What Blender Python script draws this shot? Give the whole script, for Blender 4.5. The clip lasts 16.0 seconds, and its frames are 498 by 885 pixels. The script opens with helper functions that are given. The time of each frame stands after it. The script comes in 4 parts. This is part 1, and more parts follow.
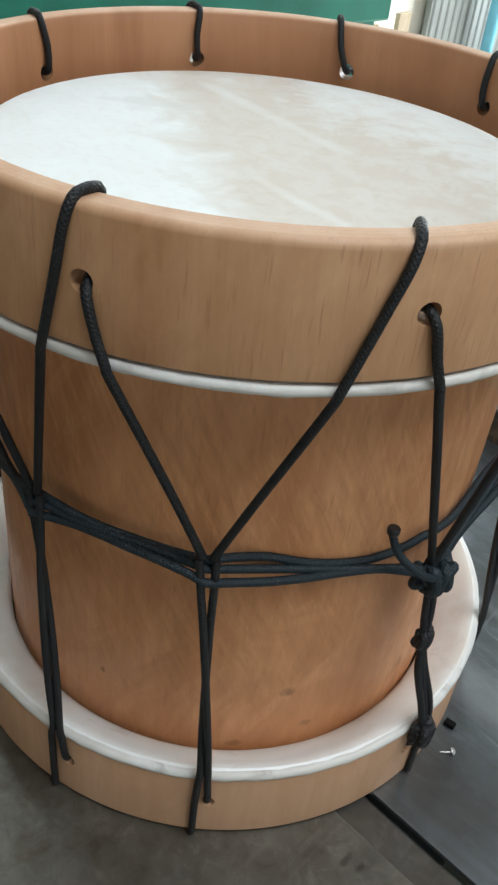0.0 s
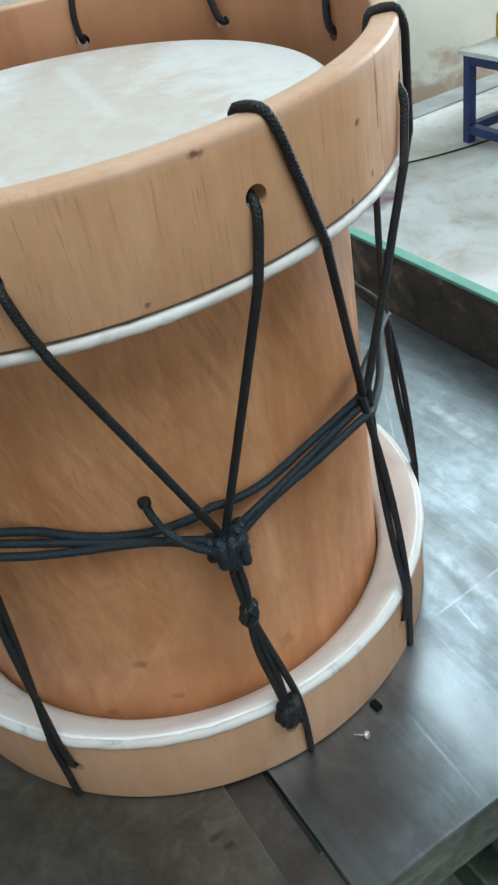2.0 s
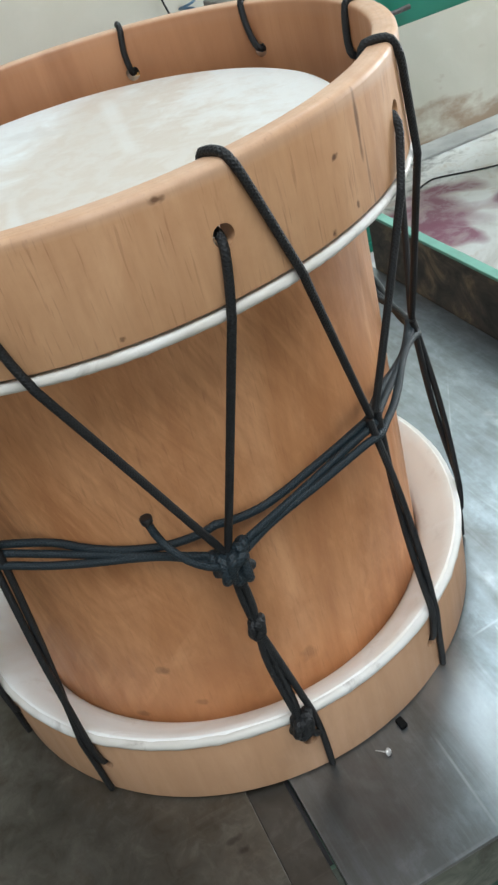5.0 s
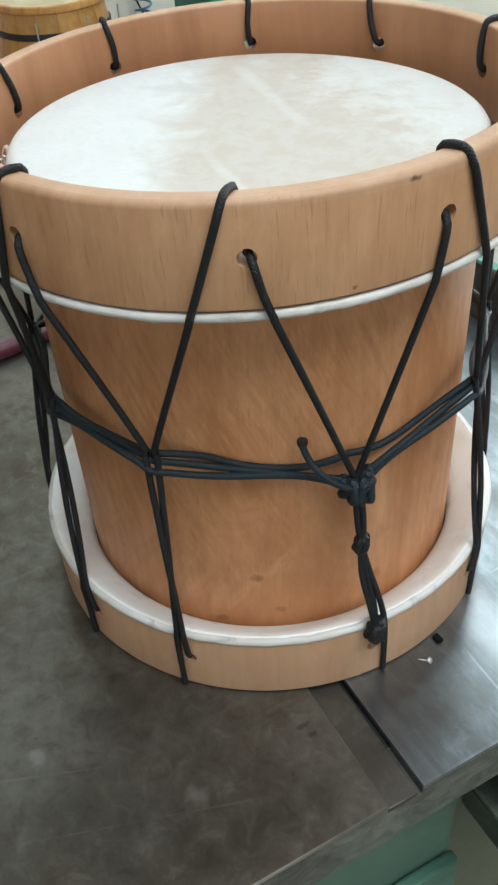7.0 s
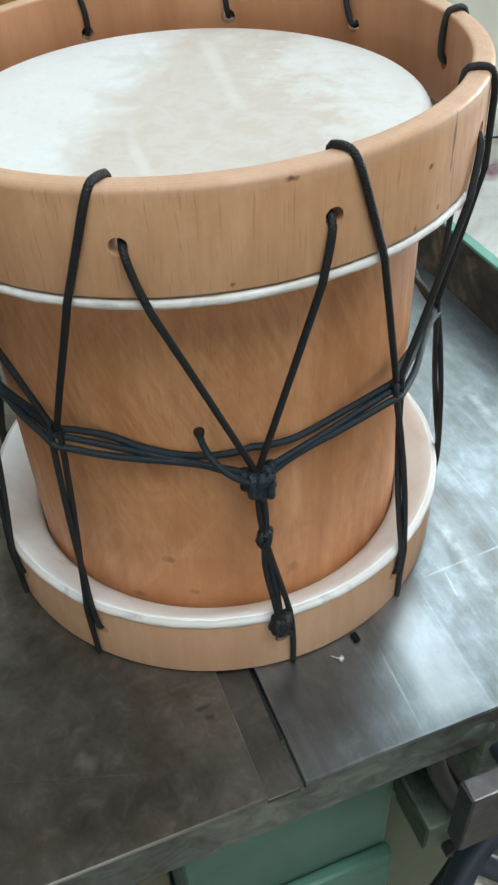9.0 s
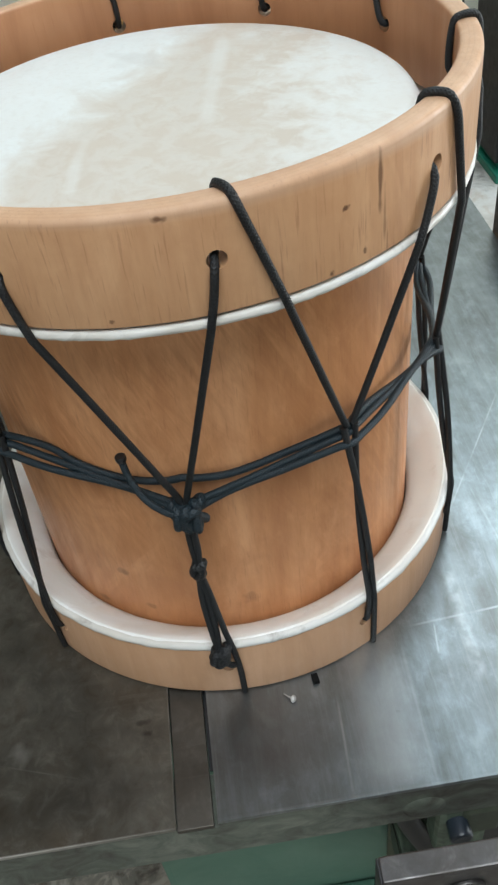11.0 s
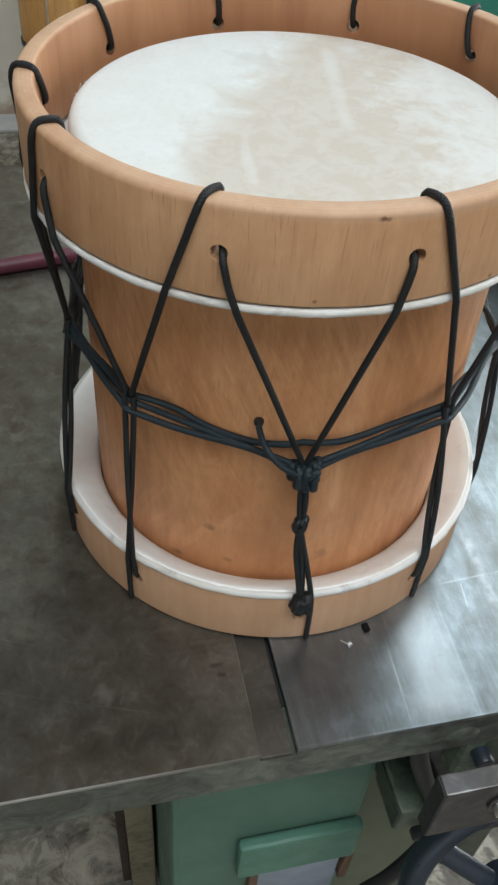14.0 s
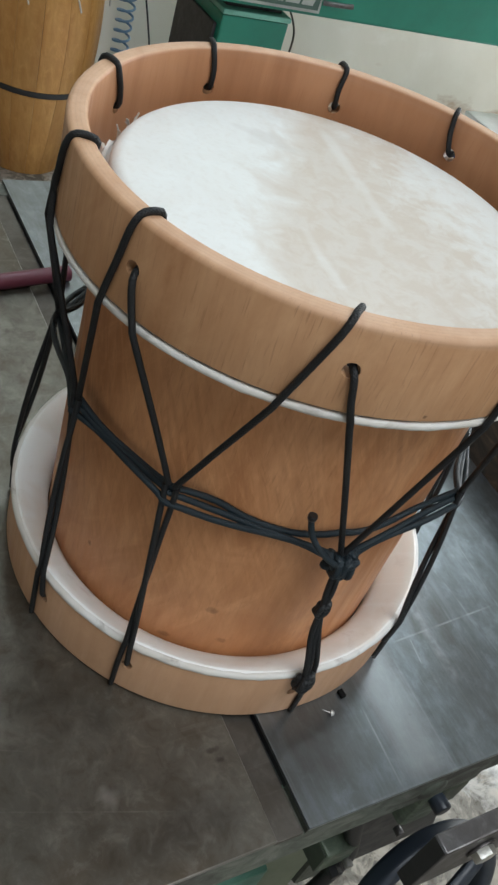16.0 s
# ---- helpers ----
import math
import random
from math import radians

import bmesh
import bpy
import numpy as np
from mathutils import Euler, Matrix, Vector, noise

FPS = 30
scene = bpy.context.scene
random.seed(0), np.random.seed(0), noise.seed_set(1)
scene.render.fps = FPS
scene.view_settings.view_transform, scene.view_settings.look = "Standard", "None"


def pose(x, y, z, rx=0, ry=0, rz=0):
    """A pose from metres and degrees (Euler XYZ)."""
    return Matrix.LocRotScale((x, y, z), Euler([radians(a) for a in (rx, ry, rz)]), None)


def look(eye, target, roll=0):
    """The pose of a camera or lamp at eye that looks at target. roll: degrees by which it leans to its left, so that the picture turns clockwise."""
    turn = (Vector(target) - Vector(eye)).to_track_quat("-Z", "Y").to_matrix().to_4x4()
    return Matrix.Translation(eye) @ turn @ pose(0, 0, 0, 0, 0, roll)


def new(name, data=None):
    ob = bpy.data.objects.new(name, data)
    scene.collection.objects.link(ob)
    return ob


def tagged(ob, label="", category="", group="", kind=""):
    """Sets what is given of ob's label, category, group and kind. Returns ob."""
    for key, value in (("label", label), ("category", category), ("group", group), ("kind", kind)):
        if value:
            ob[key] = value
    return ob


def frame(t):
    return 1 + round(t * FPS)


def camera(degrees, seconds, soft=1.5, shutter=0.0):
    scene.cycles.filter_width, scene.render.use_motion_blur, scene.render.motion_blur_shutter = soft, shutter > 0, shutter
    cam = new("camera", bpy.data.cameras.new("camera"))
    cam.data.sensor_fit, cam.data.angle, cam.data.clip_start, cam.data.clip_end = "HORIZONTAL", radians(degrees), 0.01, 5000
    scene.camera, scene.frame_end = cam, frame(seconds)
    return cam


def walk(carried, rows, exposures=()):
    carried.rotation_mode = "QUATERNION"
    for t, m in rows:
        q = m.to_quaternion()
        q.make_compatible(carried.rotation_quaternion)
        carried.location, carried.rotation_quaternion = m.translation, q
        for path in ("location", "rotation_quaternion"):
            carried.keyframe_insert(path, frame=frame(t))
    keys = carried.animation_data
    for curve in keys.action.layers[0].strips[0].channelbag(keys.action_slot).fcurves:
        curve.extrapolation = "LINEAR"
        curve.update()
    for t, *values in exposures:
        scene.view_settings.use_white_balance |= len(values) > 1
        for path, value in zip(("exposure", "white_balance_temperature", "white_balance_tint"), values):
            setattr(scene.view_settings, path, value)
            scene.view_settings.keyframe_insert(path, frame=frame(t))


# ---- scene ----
cam = camera(32.91, 16.0, soft=2.5)
PATH = [
    (0, (0.0060, -0.3686, 1.2502), (0.0071, 0.4350, 0.6550), 7.12),
    (0.5, (0.0710, -0.3492, 1.2471), (-0.0620, 0.4364, 0.6428), 1.22),
    (1, (0.1170, -0.3466, 1.2388), (-0.0752, 0.4200, 0.6260), -1.75),
    (1.5, (0.1731, -0.3371, 1.2416), (-0.0885, 0.4032, 0.6223), -6.76),
    (2, (0.2102, -0.3234, 1.2396), (-0.1164, 0.3964, 0.6271), -11.20),
    (2.5, (0.2458, -0.3039, 1.2359), (-0.1376, 0.3966, 0.6340), -14.52),
    (3, (0.2750, -0.2823, 1.2376), (-0.1511, 0.4012, 0.6449), -16.50),
    (3.5, (0.2940, -0.2590, 1.2329), (-0.1653, 0.4097, 0.6482), -17.89),
    (4, (0.2940, -0.2643, 1.2335), (-0.1741, 0.3995, 0.6502), -18.14),
    (4.5, (0.2792, -0.2821, 1.2394), (-0.1903, 0.3811, 0.6566), -17.70),
    (5, (0.2618, -0.3074, 1.2440), (-0.2040, 0.3573, 0.6598), -16.78),
    (5.2, (0.2553, -0.3201, 1.2473), (-0.2026, 0.3485, 0.6613), -16.09),
    (7.3, (0.1601, -0.4170, 1.2943), (-0.1413, 0.2892, 0.6535), -3.26),
    (7.5, (0.1541, -0.4216, 1.2968), (-0.1397, 0.2898, 0.6584), -2.91),
    (8, (0.1432, -0.4373, 1.2910), (-0.1224, 0.2839, 0.6512), -0.99),
    (8.5, (0.1830, -0.4223, 1.2915), (-0.0961, 0.2802, 0.6368), -0.23),
    (9, (0.2410, -0.3668, 1.2931), (-0.1337, 0.2766, 0.6256), -2.82),
    (9.5, (0.2646, -0.3205, 1.2869), (-0.1805, 0.2779, 0.6207), -4.19),
    (9.7, (0.2698, -0.3048, 1.2901), (-0.1917, 0.2705, 0.6147), -4.19),
    (11.8, (0.3355, -0.2624, 1.3017), (-0.2198, 0.2121, 0.6187), -8.97),
    (12, (0.3337, -0.2730, 1.3045), (-0.2192, 0.2004, 0.6188), -8.71),
    (12.5, (0.3188, -0.3007, 1.3139), (-0.2171, 0.1879, 0.6254), -6.31),
    (13, (0.2948, -0.3303, 1.3172), (-0.1827, 0.2103, 0.6245), -1.06),
    (13.5, (0.2740, -0.3562, 1.3237), (-0.1572, 0.2192, 0.6287), 2.18),
    (14, (0.2439, -0.3846, 1.3305), (-0.1542, 0.2048, 0.6276), 4.62),
    (14.5, (0.1994, -0.4100, 1.3463), (-0.1195, 0.2313, 0.6484), 9.14),
    (15, (0.1346, -0.4370, 1.3486), (-0.1197, 0.2446, 0.6625), 12.93),
    (15.5, (0.0888, -0.4470, 1.3447), (-0.0634, 0.2892, 0.6854), 19.33),
    (16, (0.0752, -0.4367, 1.3333), (-0.0489, 0.3115, 0.6816), 21.43),
]
walk(cam, [(t, look(eye, target, roll)) for t, eye, target, roll in PATH],
     [(0.0, 0.02, 6350, 7), (0.5, -0.05, 6250, 6), (1.0, -0.01, 6150, 5), (2.0, 0.07, 6000, 3), (3.0, 0.11, 6050, 4), (3.5, 0.21, 6100, 5), (4.5, 0.2, 6300, 7), (5.0, 0.13, 6350, 7), (7.5, 0.14, 6350, 6), (9.0, 0.12, 6300, 6), (9.5, 0.03, 6350, 6), (12.0, 0.12, 6400, 7), (12.5, 0.08, 6450, 7), (13.5, 0.0, 6450, 7), (14.5, -0.05, 6450, 9), (16.0, -0.15, 6450, 9)])

# ---- light ----
AX = radians(49.4)                     # the machine table and the room are turned by this round the drum
TOP = 0.85                             # height of the machine table
U, V = Vector((math.cos(AX), math.sin(AX), 0)), Vector((-math.sin(AX), math.cos(AX), 0))
world = bpy.data.worlds.new("daylight")
scene.world = world
world.use_nodes = True
wn = world.node_tree.nodes
sky = wn.new("ShaderNodeTexSky")
sky.sky_type, sky.sun_disc, sky.sun_elevation, sky.sun_rotation = "NISHITA", False, radians(50), radians(20)
wn["Background"].inputs["Strength"].default_value = 0.12
world.node_tree.links.new(sky.outputs["Color"], wn["Background"].inputs["Color"])


def room(u, v, z=0.0, turn=0.0):
    """A pose in the room's own axes: u along the back wall, v towards it."""
    return Matrix.Translation(U * u + V * v + Vector((0, 0, z))) @ Matrix.Rotation(AX + radians(turn), 4, "Z")


def area_lamp(name, eye, target, width, height, power, colour):
    data = bpy.data.lights.new(name, "AREA")
    data.shape, data.size, data.size_y, data.energy, data.color = "RECTANGLE", width, height, power, colour
    ob = new(name, data)
    ob.matrix_world = look(eye, target)
    return ob


def uvz(u, v, z):
    return U * u + V * v + Vector((0, 0, z))


def overhead_light(u, v, width, depth, power, colour):
    lamp = area_lamp("skylight_lamp", uvz(u, v, 3.62), uvz(u, v, 0), width, depth, power, colour)
    lamp.matrix_world = room(u, v, 3.62)


# The skylight that the steel table mirrors.
overhead_light(1.52, 1.76, 2.56, 1.02, 52, (0.82, 0.95, 1.0))
# Unseen overhead fill, added for the front of the drum.
overhead_light(0.1, -1.4, 2.0, 1.6, 82, (0.93, 0.97, 1.0))
# Unseen fill from the east, added to brighten back wall and floor.
area_lamp("window_lamp", uvz(5.66, 1.4, 1.6), uvz(2.0, 1.6, 1.0), 1.6, 1.6, 220, (0.94, 0.97, 1.0))
# Weak unseen fill added behind the camera.
area_lamp("doorway_lamp", uvz(-0.9, -3.05, 1.5), uvz(-0.5, 0, 1.2), 2.4, 2.4, 7, (0.97, 0.99, 1.0))

# ---- materials ----


def shader(name, base=(0.5, 0.5, 0.5), rough=0.5, metal=0.0, spec=0.5):
    m = bpy.data.materials.new(name)
    m.use_nodes = True
    b = m.node_tree.nodes["Principled BSDF"]
    b.inputs["Base Color"].default_value = (*base, 1)
    b.inputs["Roughness"].default_value = rough
    b.inputs["Metallic"].default_value = metal
    b.inputs["Specular IOR Level"].default_value = spec
    return m


class Net:
    """Short hand for a material's nodes."""

    def __init__(self, m):
        self.t = m.node_tree
        self.b = self.t.nodes["Principled BSDF"]
        self.at = self.t.nodes.new("ShaderNodeTexCoord")

    def link(self, a, b):
        self.t.links.new(a, b)

    def place(self, scale=(1, 1, 1), source="Object", shift=(0, 0, 0), turn=0.0):
        n = self.t.nodes.new("ShaderNodeMapping")
        n.inputs["Scale"].default_value = scale
        n.inputs["Location"].default_value = shift
        n.inputs["Rotation"].default_value = (0, 0, turn)
        self.link(self.at.outputs[source], n.inputs["Vector"])
        return n.outputs[0]

    def noise(self, vec, scale, detail=4.0, rough=0.55, warp=0.0):
        n = self.t.nodes.new("ShaderNodeTexNoise")
        n.inputs["Scale"].default_value, n.inputs["Detail"].default_value = scale, detail
        n.inputs["Roughness"].default_value, n.inputs["Distortion"].default_value = rough, warp
        self.link(vec, n.inputs["Vector"])
        return n.outputs["Fac"]

    def ramp(self, fac, *stops):
        n = self.t.nodes.new("ShaderNodeValToRGB")
        e = n.color_ramp.elements
        while len(e) < len(stops):
            e.new(0.5)
        for k, (p, c) in zip(e, stops):
            k.position = p
            k.color = (*c, 1) if len(c) == 3 else c
        self.link(fac, n.inputs[0])
        return n.outputs[0]

    def grey(self, fac, lo, hi, a=0.0, b=1.0):
        n = self.t.nodes.new("ShaderNodeMapRange")
        for k, v in zip(("From Min", "From Max", "To Min", "To Max"), (lo, hi, a, b)):
            n.inputs[k].default_value = v
        self.link(fac, n.inputs["Value"])
        return n.outputs[0]

    def mix(self, fac, a, b, how="MIX"):
        n = self.t.nodes.new("ShaderNodeMix")
        n.data_type, n.blend_type = "RGBA", how
        for k, v in ((0, fac), (6, a), (7, b)):
            if isinstance(v, (int, float)):
                n.inputs[k].default_value = v
            elif isinstance(v, tuple):
                n.inputs[k].default_value = (*v, 1)
            else:
                self.link(v, n.inputs[k])
        return n.outputs[2]

    def math(self, op, a, b=0.0):
        n = self.t.nodes.new("ShaderNodeMath")
        n.operation = op
        for k, v in ((0, a), (1, b)):
            if isinstance(v, (int, float)):
                n.inputs[k].default_value = v
            else:
                self.link(v, n.inputs[k])
        return n.outputs[0]

    def spot(self, place, size, stretch=(1, 1, 1), warp=0.3):
        """1 at a place of the object, falling to 0 at size metres, with a ragged edge."""
        m = self.place(tuple(1 / (size * s) for s in stretch), shift=tuple(-p / (size * s) for p, s in zip(place, stretch)))
        n = self.t.nodes.new("ShaderNodeVectorMath")
        n.operation = "LENGTH"
        self.link(m, n.inputs[0])
        wob = self.noise(self.place((1, 1, 1)), 0.9 / size, 1, 0.5)
        d = self.math("ADD", n.outputs["Value"], self.grey(wob, 0.3, 0.7, -warp, warp))
        return self.grey(d, 1.0, 0.35, 0, 1)

    def stroke(self, p, q, width, power=1.0, broken=0.0):
        """A line in the object's x, y from p to q: power on it, 0 past its width; broken up by grain."""
        sep = self.t.nodes.new("ShaderNodeSeparateXYZ")
        self.link(self.at.outputs["Object"], sep.inputs[0])
        d = Vector((q[0] - p[0], q[1] - p[1]))
        long = d.length
        d.normalize()
        flat = lambda a, b, c: self.math("ADD", self.math("ADD", self.math("MULTIPLY", sep.outputs[0], a), self.math("MULTIPLY", sep.outputs[1], b)), c)
        away = self.math("ABSOLUTE", flat(-d.y, d.x, d.y * p[0] - d.x * p[1]))
        along = self.math("ABSOLUTE", flat(d.x, d.y, -d.x * p[0] - d.y * p[1] - long / 2))
        s = self.math("MULTIPLY", self.grey(away, width * 0.3, width, power, 0), self.grey(along, long * 0.40, long * 0.52, 1, 0))
        if broken:
            s = self.math("MULTIPLY", s, self.grey(self.noise(self.place((1, 1, 1)), broken, 2, 0.5), 0.35, 0.65, 0.15, 1))
        return s

    def bump(self, height, strength, distance=0.001):
        n = self.t.nodes.new("ShaderNodeBump")
        n.inputs["Strength"].default_value, n.inputs["Distance"].default_value = strength, distance
        self.link(height, n.inputs["Height"])
        old = [x.from_socket for x in self.b.inputs["Normal"].links]
        if old:
            self.link(old[0], n.inputs["Normal"])
        self.link(n.outputs[0], self.b.inputs["Normal"])

    def colour(self, c):
        self.link(c, self.b.inputs["Base Color"])

    def rough(self, r):
        self.link(r, self.b.inputs["Roughness"])


R_SHELL_NEAR = 0.124                  # the radius at which the drum shell's figure is laid out


def wood(name, pale, mid, dark, rough=0.48, pores=0.35, marks=(), seed=0.0, long=1.0, figure=0.35, rings=0.0, flame=0.0):
    """Sanded wood, its grain along the object's z. marks: knots as (place, size, stretch, strength)."""
    m = shader(name, mid, rough, spec=0.4)
    n = Net(m)
    broad = n.noise(n.place((16, 16, 2.2 * long), shift=(seed, seed, seed)), 1.0, 4, 0.6, 0.8)
    fine = n.noise(n.place((160, 160, 9 * long), shift=(seed, 0, 0)), 1.0, 3, 0.6, 0.3)
    tilt = n.t.nodes.new("ShaderNodeMapping")
    tilt.vector_type = "TEXTURE"
    tilt.inputs["Rotation"].default_value, tilt.inputs["Scale"].default_value = (radians(18), radians(26), 0), (1 / 48, 1 / 48, 1 / 13)
    tilt.inputs["Location"].default_value = (seed, 2, seed)
    n.link(n.at.outputs["Object"], tilt.inputs["Vector"])
    curl = n.noise(tilt.outputs[0], 1.0, 5, 0.62, 0.9)
    if flame:
        sep = n.t.nodes.new("ShaderNodeSeparateXYZ")
        n.link(n.at.outputs["Object"], sep.inputs[0])
        round_ = n.math("MULTIPLY", n.math("ARCTAN2", sep.outputs[1], sep.outputs[0]), R_SHELL_NEAR)
        put = n.t.nodes.new("ShaderNodeCombineXYZ")
        n.link(n.math("MULTIPLY", n.math("ADD", round_, n.math("MULTIPLY", sep.outputs[2], 0.42)), 190.0), put.inputs[0])
        n.link(n.math("MULTIPLY", sep.outputs[2], 26.0), put.inputs[1])
        lick = n.noise(put.outputs[0], 1.0, 5, 0.58, 1.1)
        field = n.noise(n.place((9, 9, 7), shift=(1, seed, 4)), 1.0, 2, 0.5)
    fleck = n.noise(n.place((330, 330, 60), shift=(2, seed, 0)), 1.0, 3, 0.6, 0.5)
    pore = n.noise(n.place((950, 950, 55 * long), shift=(0, seed, 0)), 1.0, 2, 0.5)
    c = n.ramp(broad, (0.3, dark), (0.5, mid), (0.72, pale))
    c = n.mix(n.grey(curl, 0.36, 0.5, figure, 0.0), c, dark)
    c = n.mix(n.grey(curl, 0.52, 0.68, 0.0, figure * 1.3), c, tuple(v * 1.12 for v in pale))
    if flame:
        here = n.math("MULTIPLY", n.grey(field, 0.38, 0.60, 0.25, 1.0), n.grey(sep.outputs[2], 0.05, 0.17, 0.25, 1.0))
        c = n.mix(n.math("MULTIPLY", n.grey(lick, 0.50, 0.66, 0.0, flame), here), c, tuple(v * 1.18 for v in pale))
        c = n.mix(n.math("MULTIPLY", n.grey(lick, 0.48, 0.34, 0.0, flame), here), c, tuple(v * 0.82 for v in dark))
    c = n.mix(n.grey(fine, 0.35, 0.7, 0.0, 0.32), c, dark)
    c = n.mix(n.grey(fleck, 0.5, 0.75, 0.0, 0.2), c, tuple(v * 0.8 for v in dark))
    grouped = n.math("MULTIPLY", n.grey(pore, 0.60, 0.72, 0.0, pores), n.grey(broad, 0.35, 0.6, 0.25, 1.0))
    c = n.mix(grouped, c, (dark[0] * 0.46, dark[1] * 0.32, dark[2] * 0.28))
    soil = n.noise(n.place((30, 30, 30), shift=(seed, 3, 1)), 1.0, 5, 0.65)
    c = n.mix(n.grey(soil, 0.55, 0.8, 0.0, 0.25), c, tuple(v * 1.25 for v in pale))
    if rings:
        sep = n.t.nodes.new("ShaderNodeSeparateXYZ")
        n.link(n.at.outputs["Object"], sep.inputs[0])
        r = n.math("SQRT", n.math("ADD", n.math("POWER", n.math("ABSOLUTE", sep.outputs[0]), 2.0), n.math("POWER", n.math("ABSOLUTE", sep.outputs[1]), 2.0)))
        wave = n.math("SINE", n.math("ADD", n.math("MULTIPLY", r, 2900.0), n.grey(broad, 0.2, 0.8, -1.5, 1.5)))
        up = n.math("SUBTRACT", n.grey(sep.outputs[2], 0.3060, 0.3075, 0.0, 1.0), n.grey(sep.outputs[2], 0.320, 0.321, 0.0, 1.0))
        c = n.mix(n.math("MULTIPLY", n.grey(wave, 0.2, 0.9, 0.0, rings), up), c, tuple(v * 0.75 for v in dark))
        # Top face mixed paler: the sky's sheen on it put into the colour.
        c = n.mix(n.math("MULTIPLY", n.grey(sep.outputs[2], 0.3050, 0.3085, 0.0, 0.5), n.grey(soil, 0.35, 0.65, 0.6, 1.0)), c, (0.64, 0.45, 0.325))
        # Inner face tinted darker orange: bounced light and shade painted into the wood.
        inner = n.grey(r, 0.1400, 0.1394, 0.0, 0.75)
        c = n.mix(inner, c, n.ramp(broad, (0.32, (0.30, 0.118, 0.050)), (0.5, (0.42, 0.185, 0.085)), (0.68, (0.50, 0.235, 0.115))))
    for place, size, stretch, power in marks:
        s = n.spot(place, size, stretch)
        c = n.mix(n.math("MULTIPLY", s, power), c, (0.11, 0.045, 0.018))
    n.colour(c)
    n.rough(n.grey(fine, 0.3, 0.7, rough - 0.07, rough + 0.1))
    n.bump(fine, 0.06, 0.0006)
    n.bump(pore, 0.10, 0.0004)
    return m


def steel(name, dull, bright, rust, rough, seed=0.0, metal=0.85, streak=(6, 90, 6), blot=0.6, patchy=1.0):
    """Worn machine steel: broad oxide clouds, brushing, and lighter rubbed places."""
    m = shader(name, dull, rough, metal)
    n = Net(m)
    cloud = n.noise(n.place((5, 5, 5), shift=(seed, 0, 0)), 1.0, 6, 0.62, 0.6)
    patch = n.noise(n.place((22, 22, 22), shift=(0, seed, 0)), 1.0, 6, 0.66, 0.4)
    brush = n.noise(n.place(streak, shift=(seed, seed, 0)), 1.0, 5, 0.7, 0.2)
    fine = n.noise(n.place((260, 260, 260)), 1.0, 3, 0.6)
    c = n.ramp(cloud, (0.32, rust), (0.5, dull), (0.7, bright))
    c = n.mix(n.grey(patch, 0.5, 0.72, 0, blot), c, rust)
    c = n.mix(n.grey(brush, 0.58, 0.75, 0, 0.5), c, bright)
    speck = n.noise(n.place((75, 60, 75), shift=(seed, 1, 0)), 1.0, 5, 0.7, 0.5)
    c = n.mix(n.grey(speck, 0.52, 0.72, 0, 0.5 * blot), c, tuple(v * 1.35 for v in bright))
    c = n.mix(n.grey(speck, 0.48, 0.34, 0, 0.5 * blot), c, tuple(v * 0.75 for v in rust))
    n.colour(c)
    r = n.math("ADD", n.grey(patch, 0.3, 0.75, rough - 0.09 * patchy, rough + 0.16 * patchy), n.grey(brush, 0.3, 0.8, 0.05, -0.06))
    n.rough(r)
    n.bump(brush, 0.05, 0.0008)
    n.bump(fine, 0.05, 0.0003)
    return m


def paint(name, base, worn, rough=0.42, seed=0.0, wear=0.6, scale=14):
    """Old enamel with faded clouds, dirt and chipped places."""
    m = shader(name, base, rough)
    n = Net(m)
    cloud = n.noise(n.place((scale / 4,) * 3, shift=(seed, 0, 0)), 1.0, 5, 0.6)
    chip = n.noise(n.place((scale,) * 3, shift=(0, seed, 0)), 1.0, 7, 0.7, 0.5)
    c = n.ramp(cloud, (0.3, tuple(v * 0.72 for v in base)), (0.7, tuple(v * 1.18 for v in base)))
    c = n.mix(n.grey(chip, 0.62, 0.72, 0, wear), c, worn)
    n.colour(c)
    n.rough(n.grey(chip, 0.3, 0.75, rough - 0.06, rough + 0.2))
    n.bump(chip, 0.06, 0.001)
    return m


def cord_material(name, base, rough=0.55):
    """Braided cord: two families of crossing strands along the tube's own coordinates."""
    m = shader(name, base, rough, spec=0.4)
    n = Net(m)
    sep = n.t.nodes.new("ShaderNodeSeparateXYZ")
    n.link(n.at.outputs["UV"], sep.inputs[0])
    turn, along = sep.outputs[0], sep.outputs[1]
    a = n.math("SINE", n.math("ADD", n.math("MULTIPLY", turn, 2 * math.pi * 6), n.math("MULTIPLY", along, 4000.0)))
    b = n.math("SINE", n.math("SUBTRACT", n.math("MULTIPLY", turn, 2 * math.pi * 6), n.math("MULTIPLY", along, 4000.0)))
    braid = n.math("MAXIMUM", a, b)
    fuzz = n.noise(n.place((900, 900, 900)), 1.0, 2, 0.5)
    c = n.mix(n.grey(braid, -0.4, 1.0, 0.0, 1.0), tuple(v * 0.55 for v in base), tuple(v * 1.3 for v in base))
    c = n.mix(n.grey(fuzz, 0.62, 0.8, 0, 0.2), c, tuple(v * 3.0 + 0.01 for v in base))
    n.colour(c)
    n.bump(braid, 0.36, 0.0006)
    return m


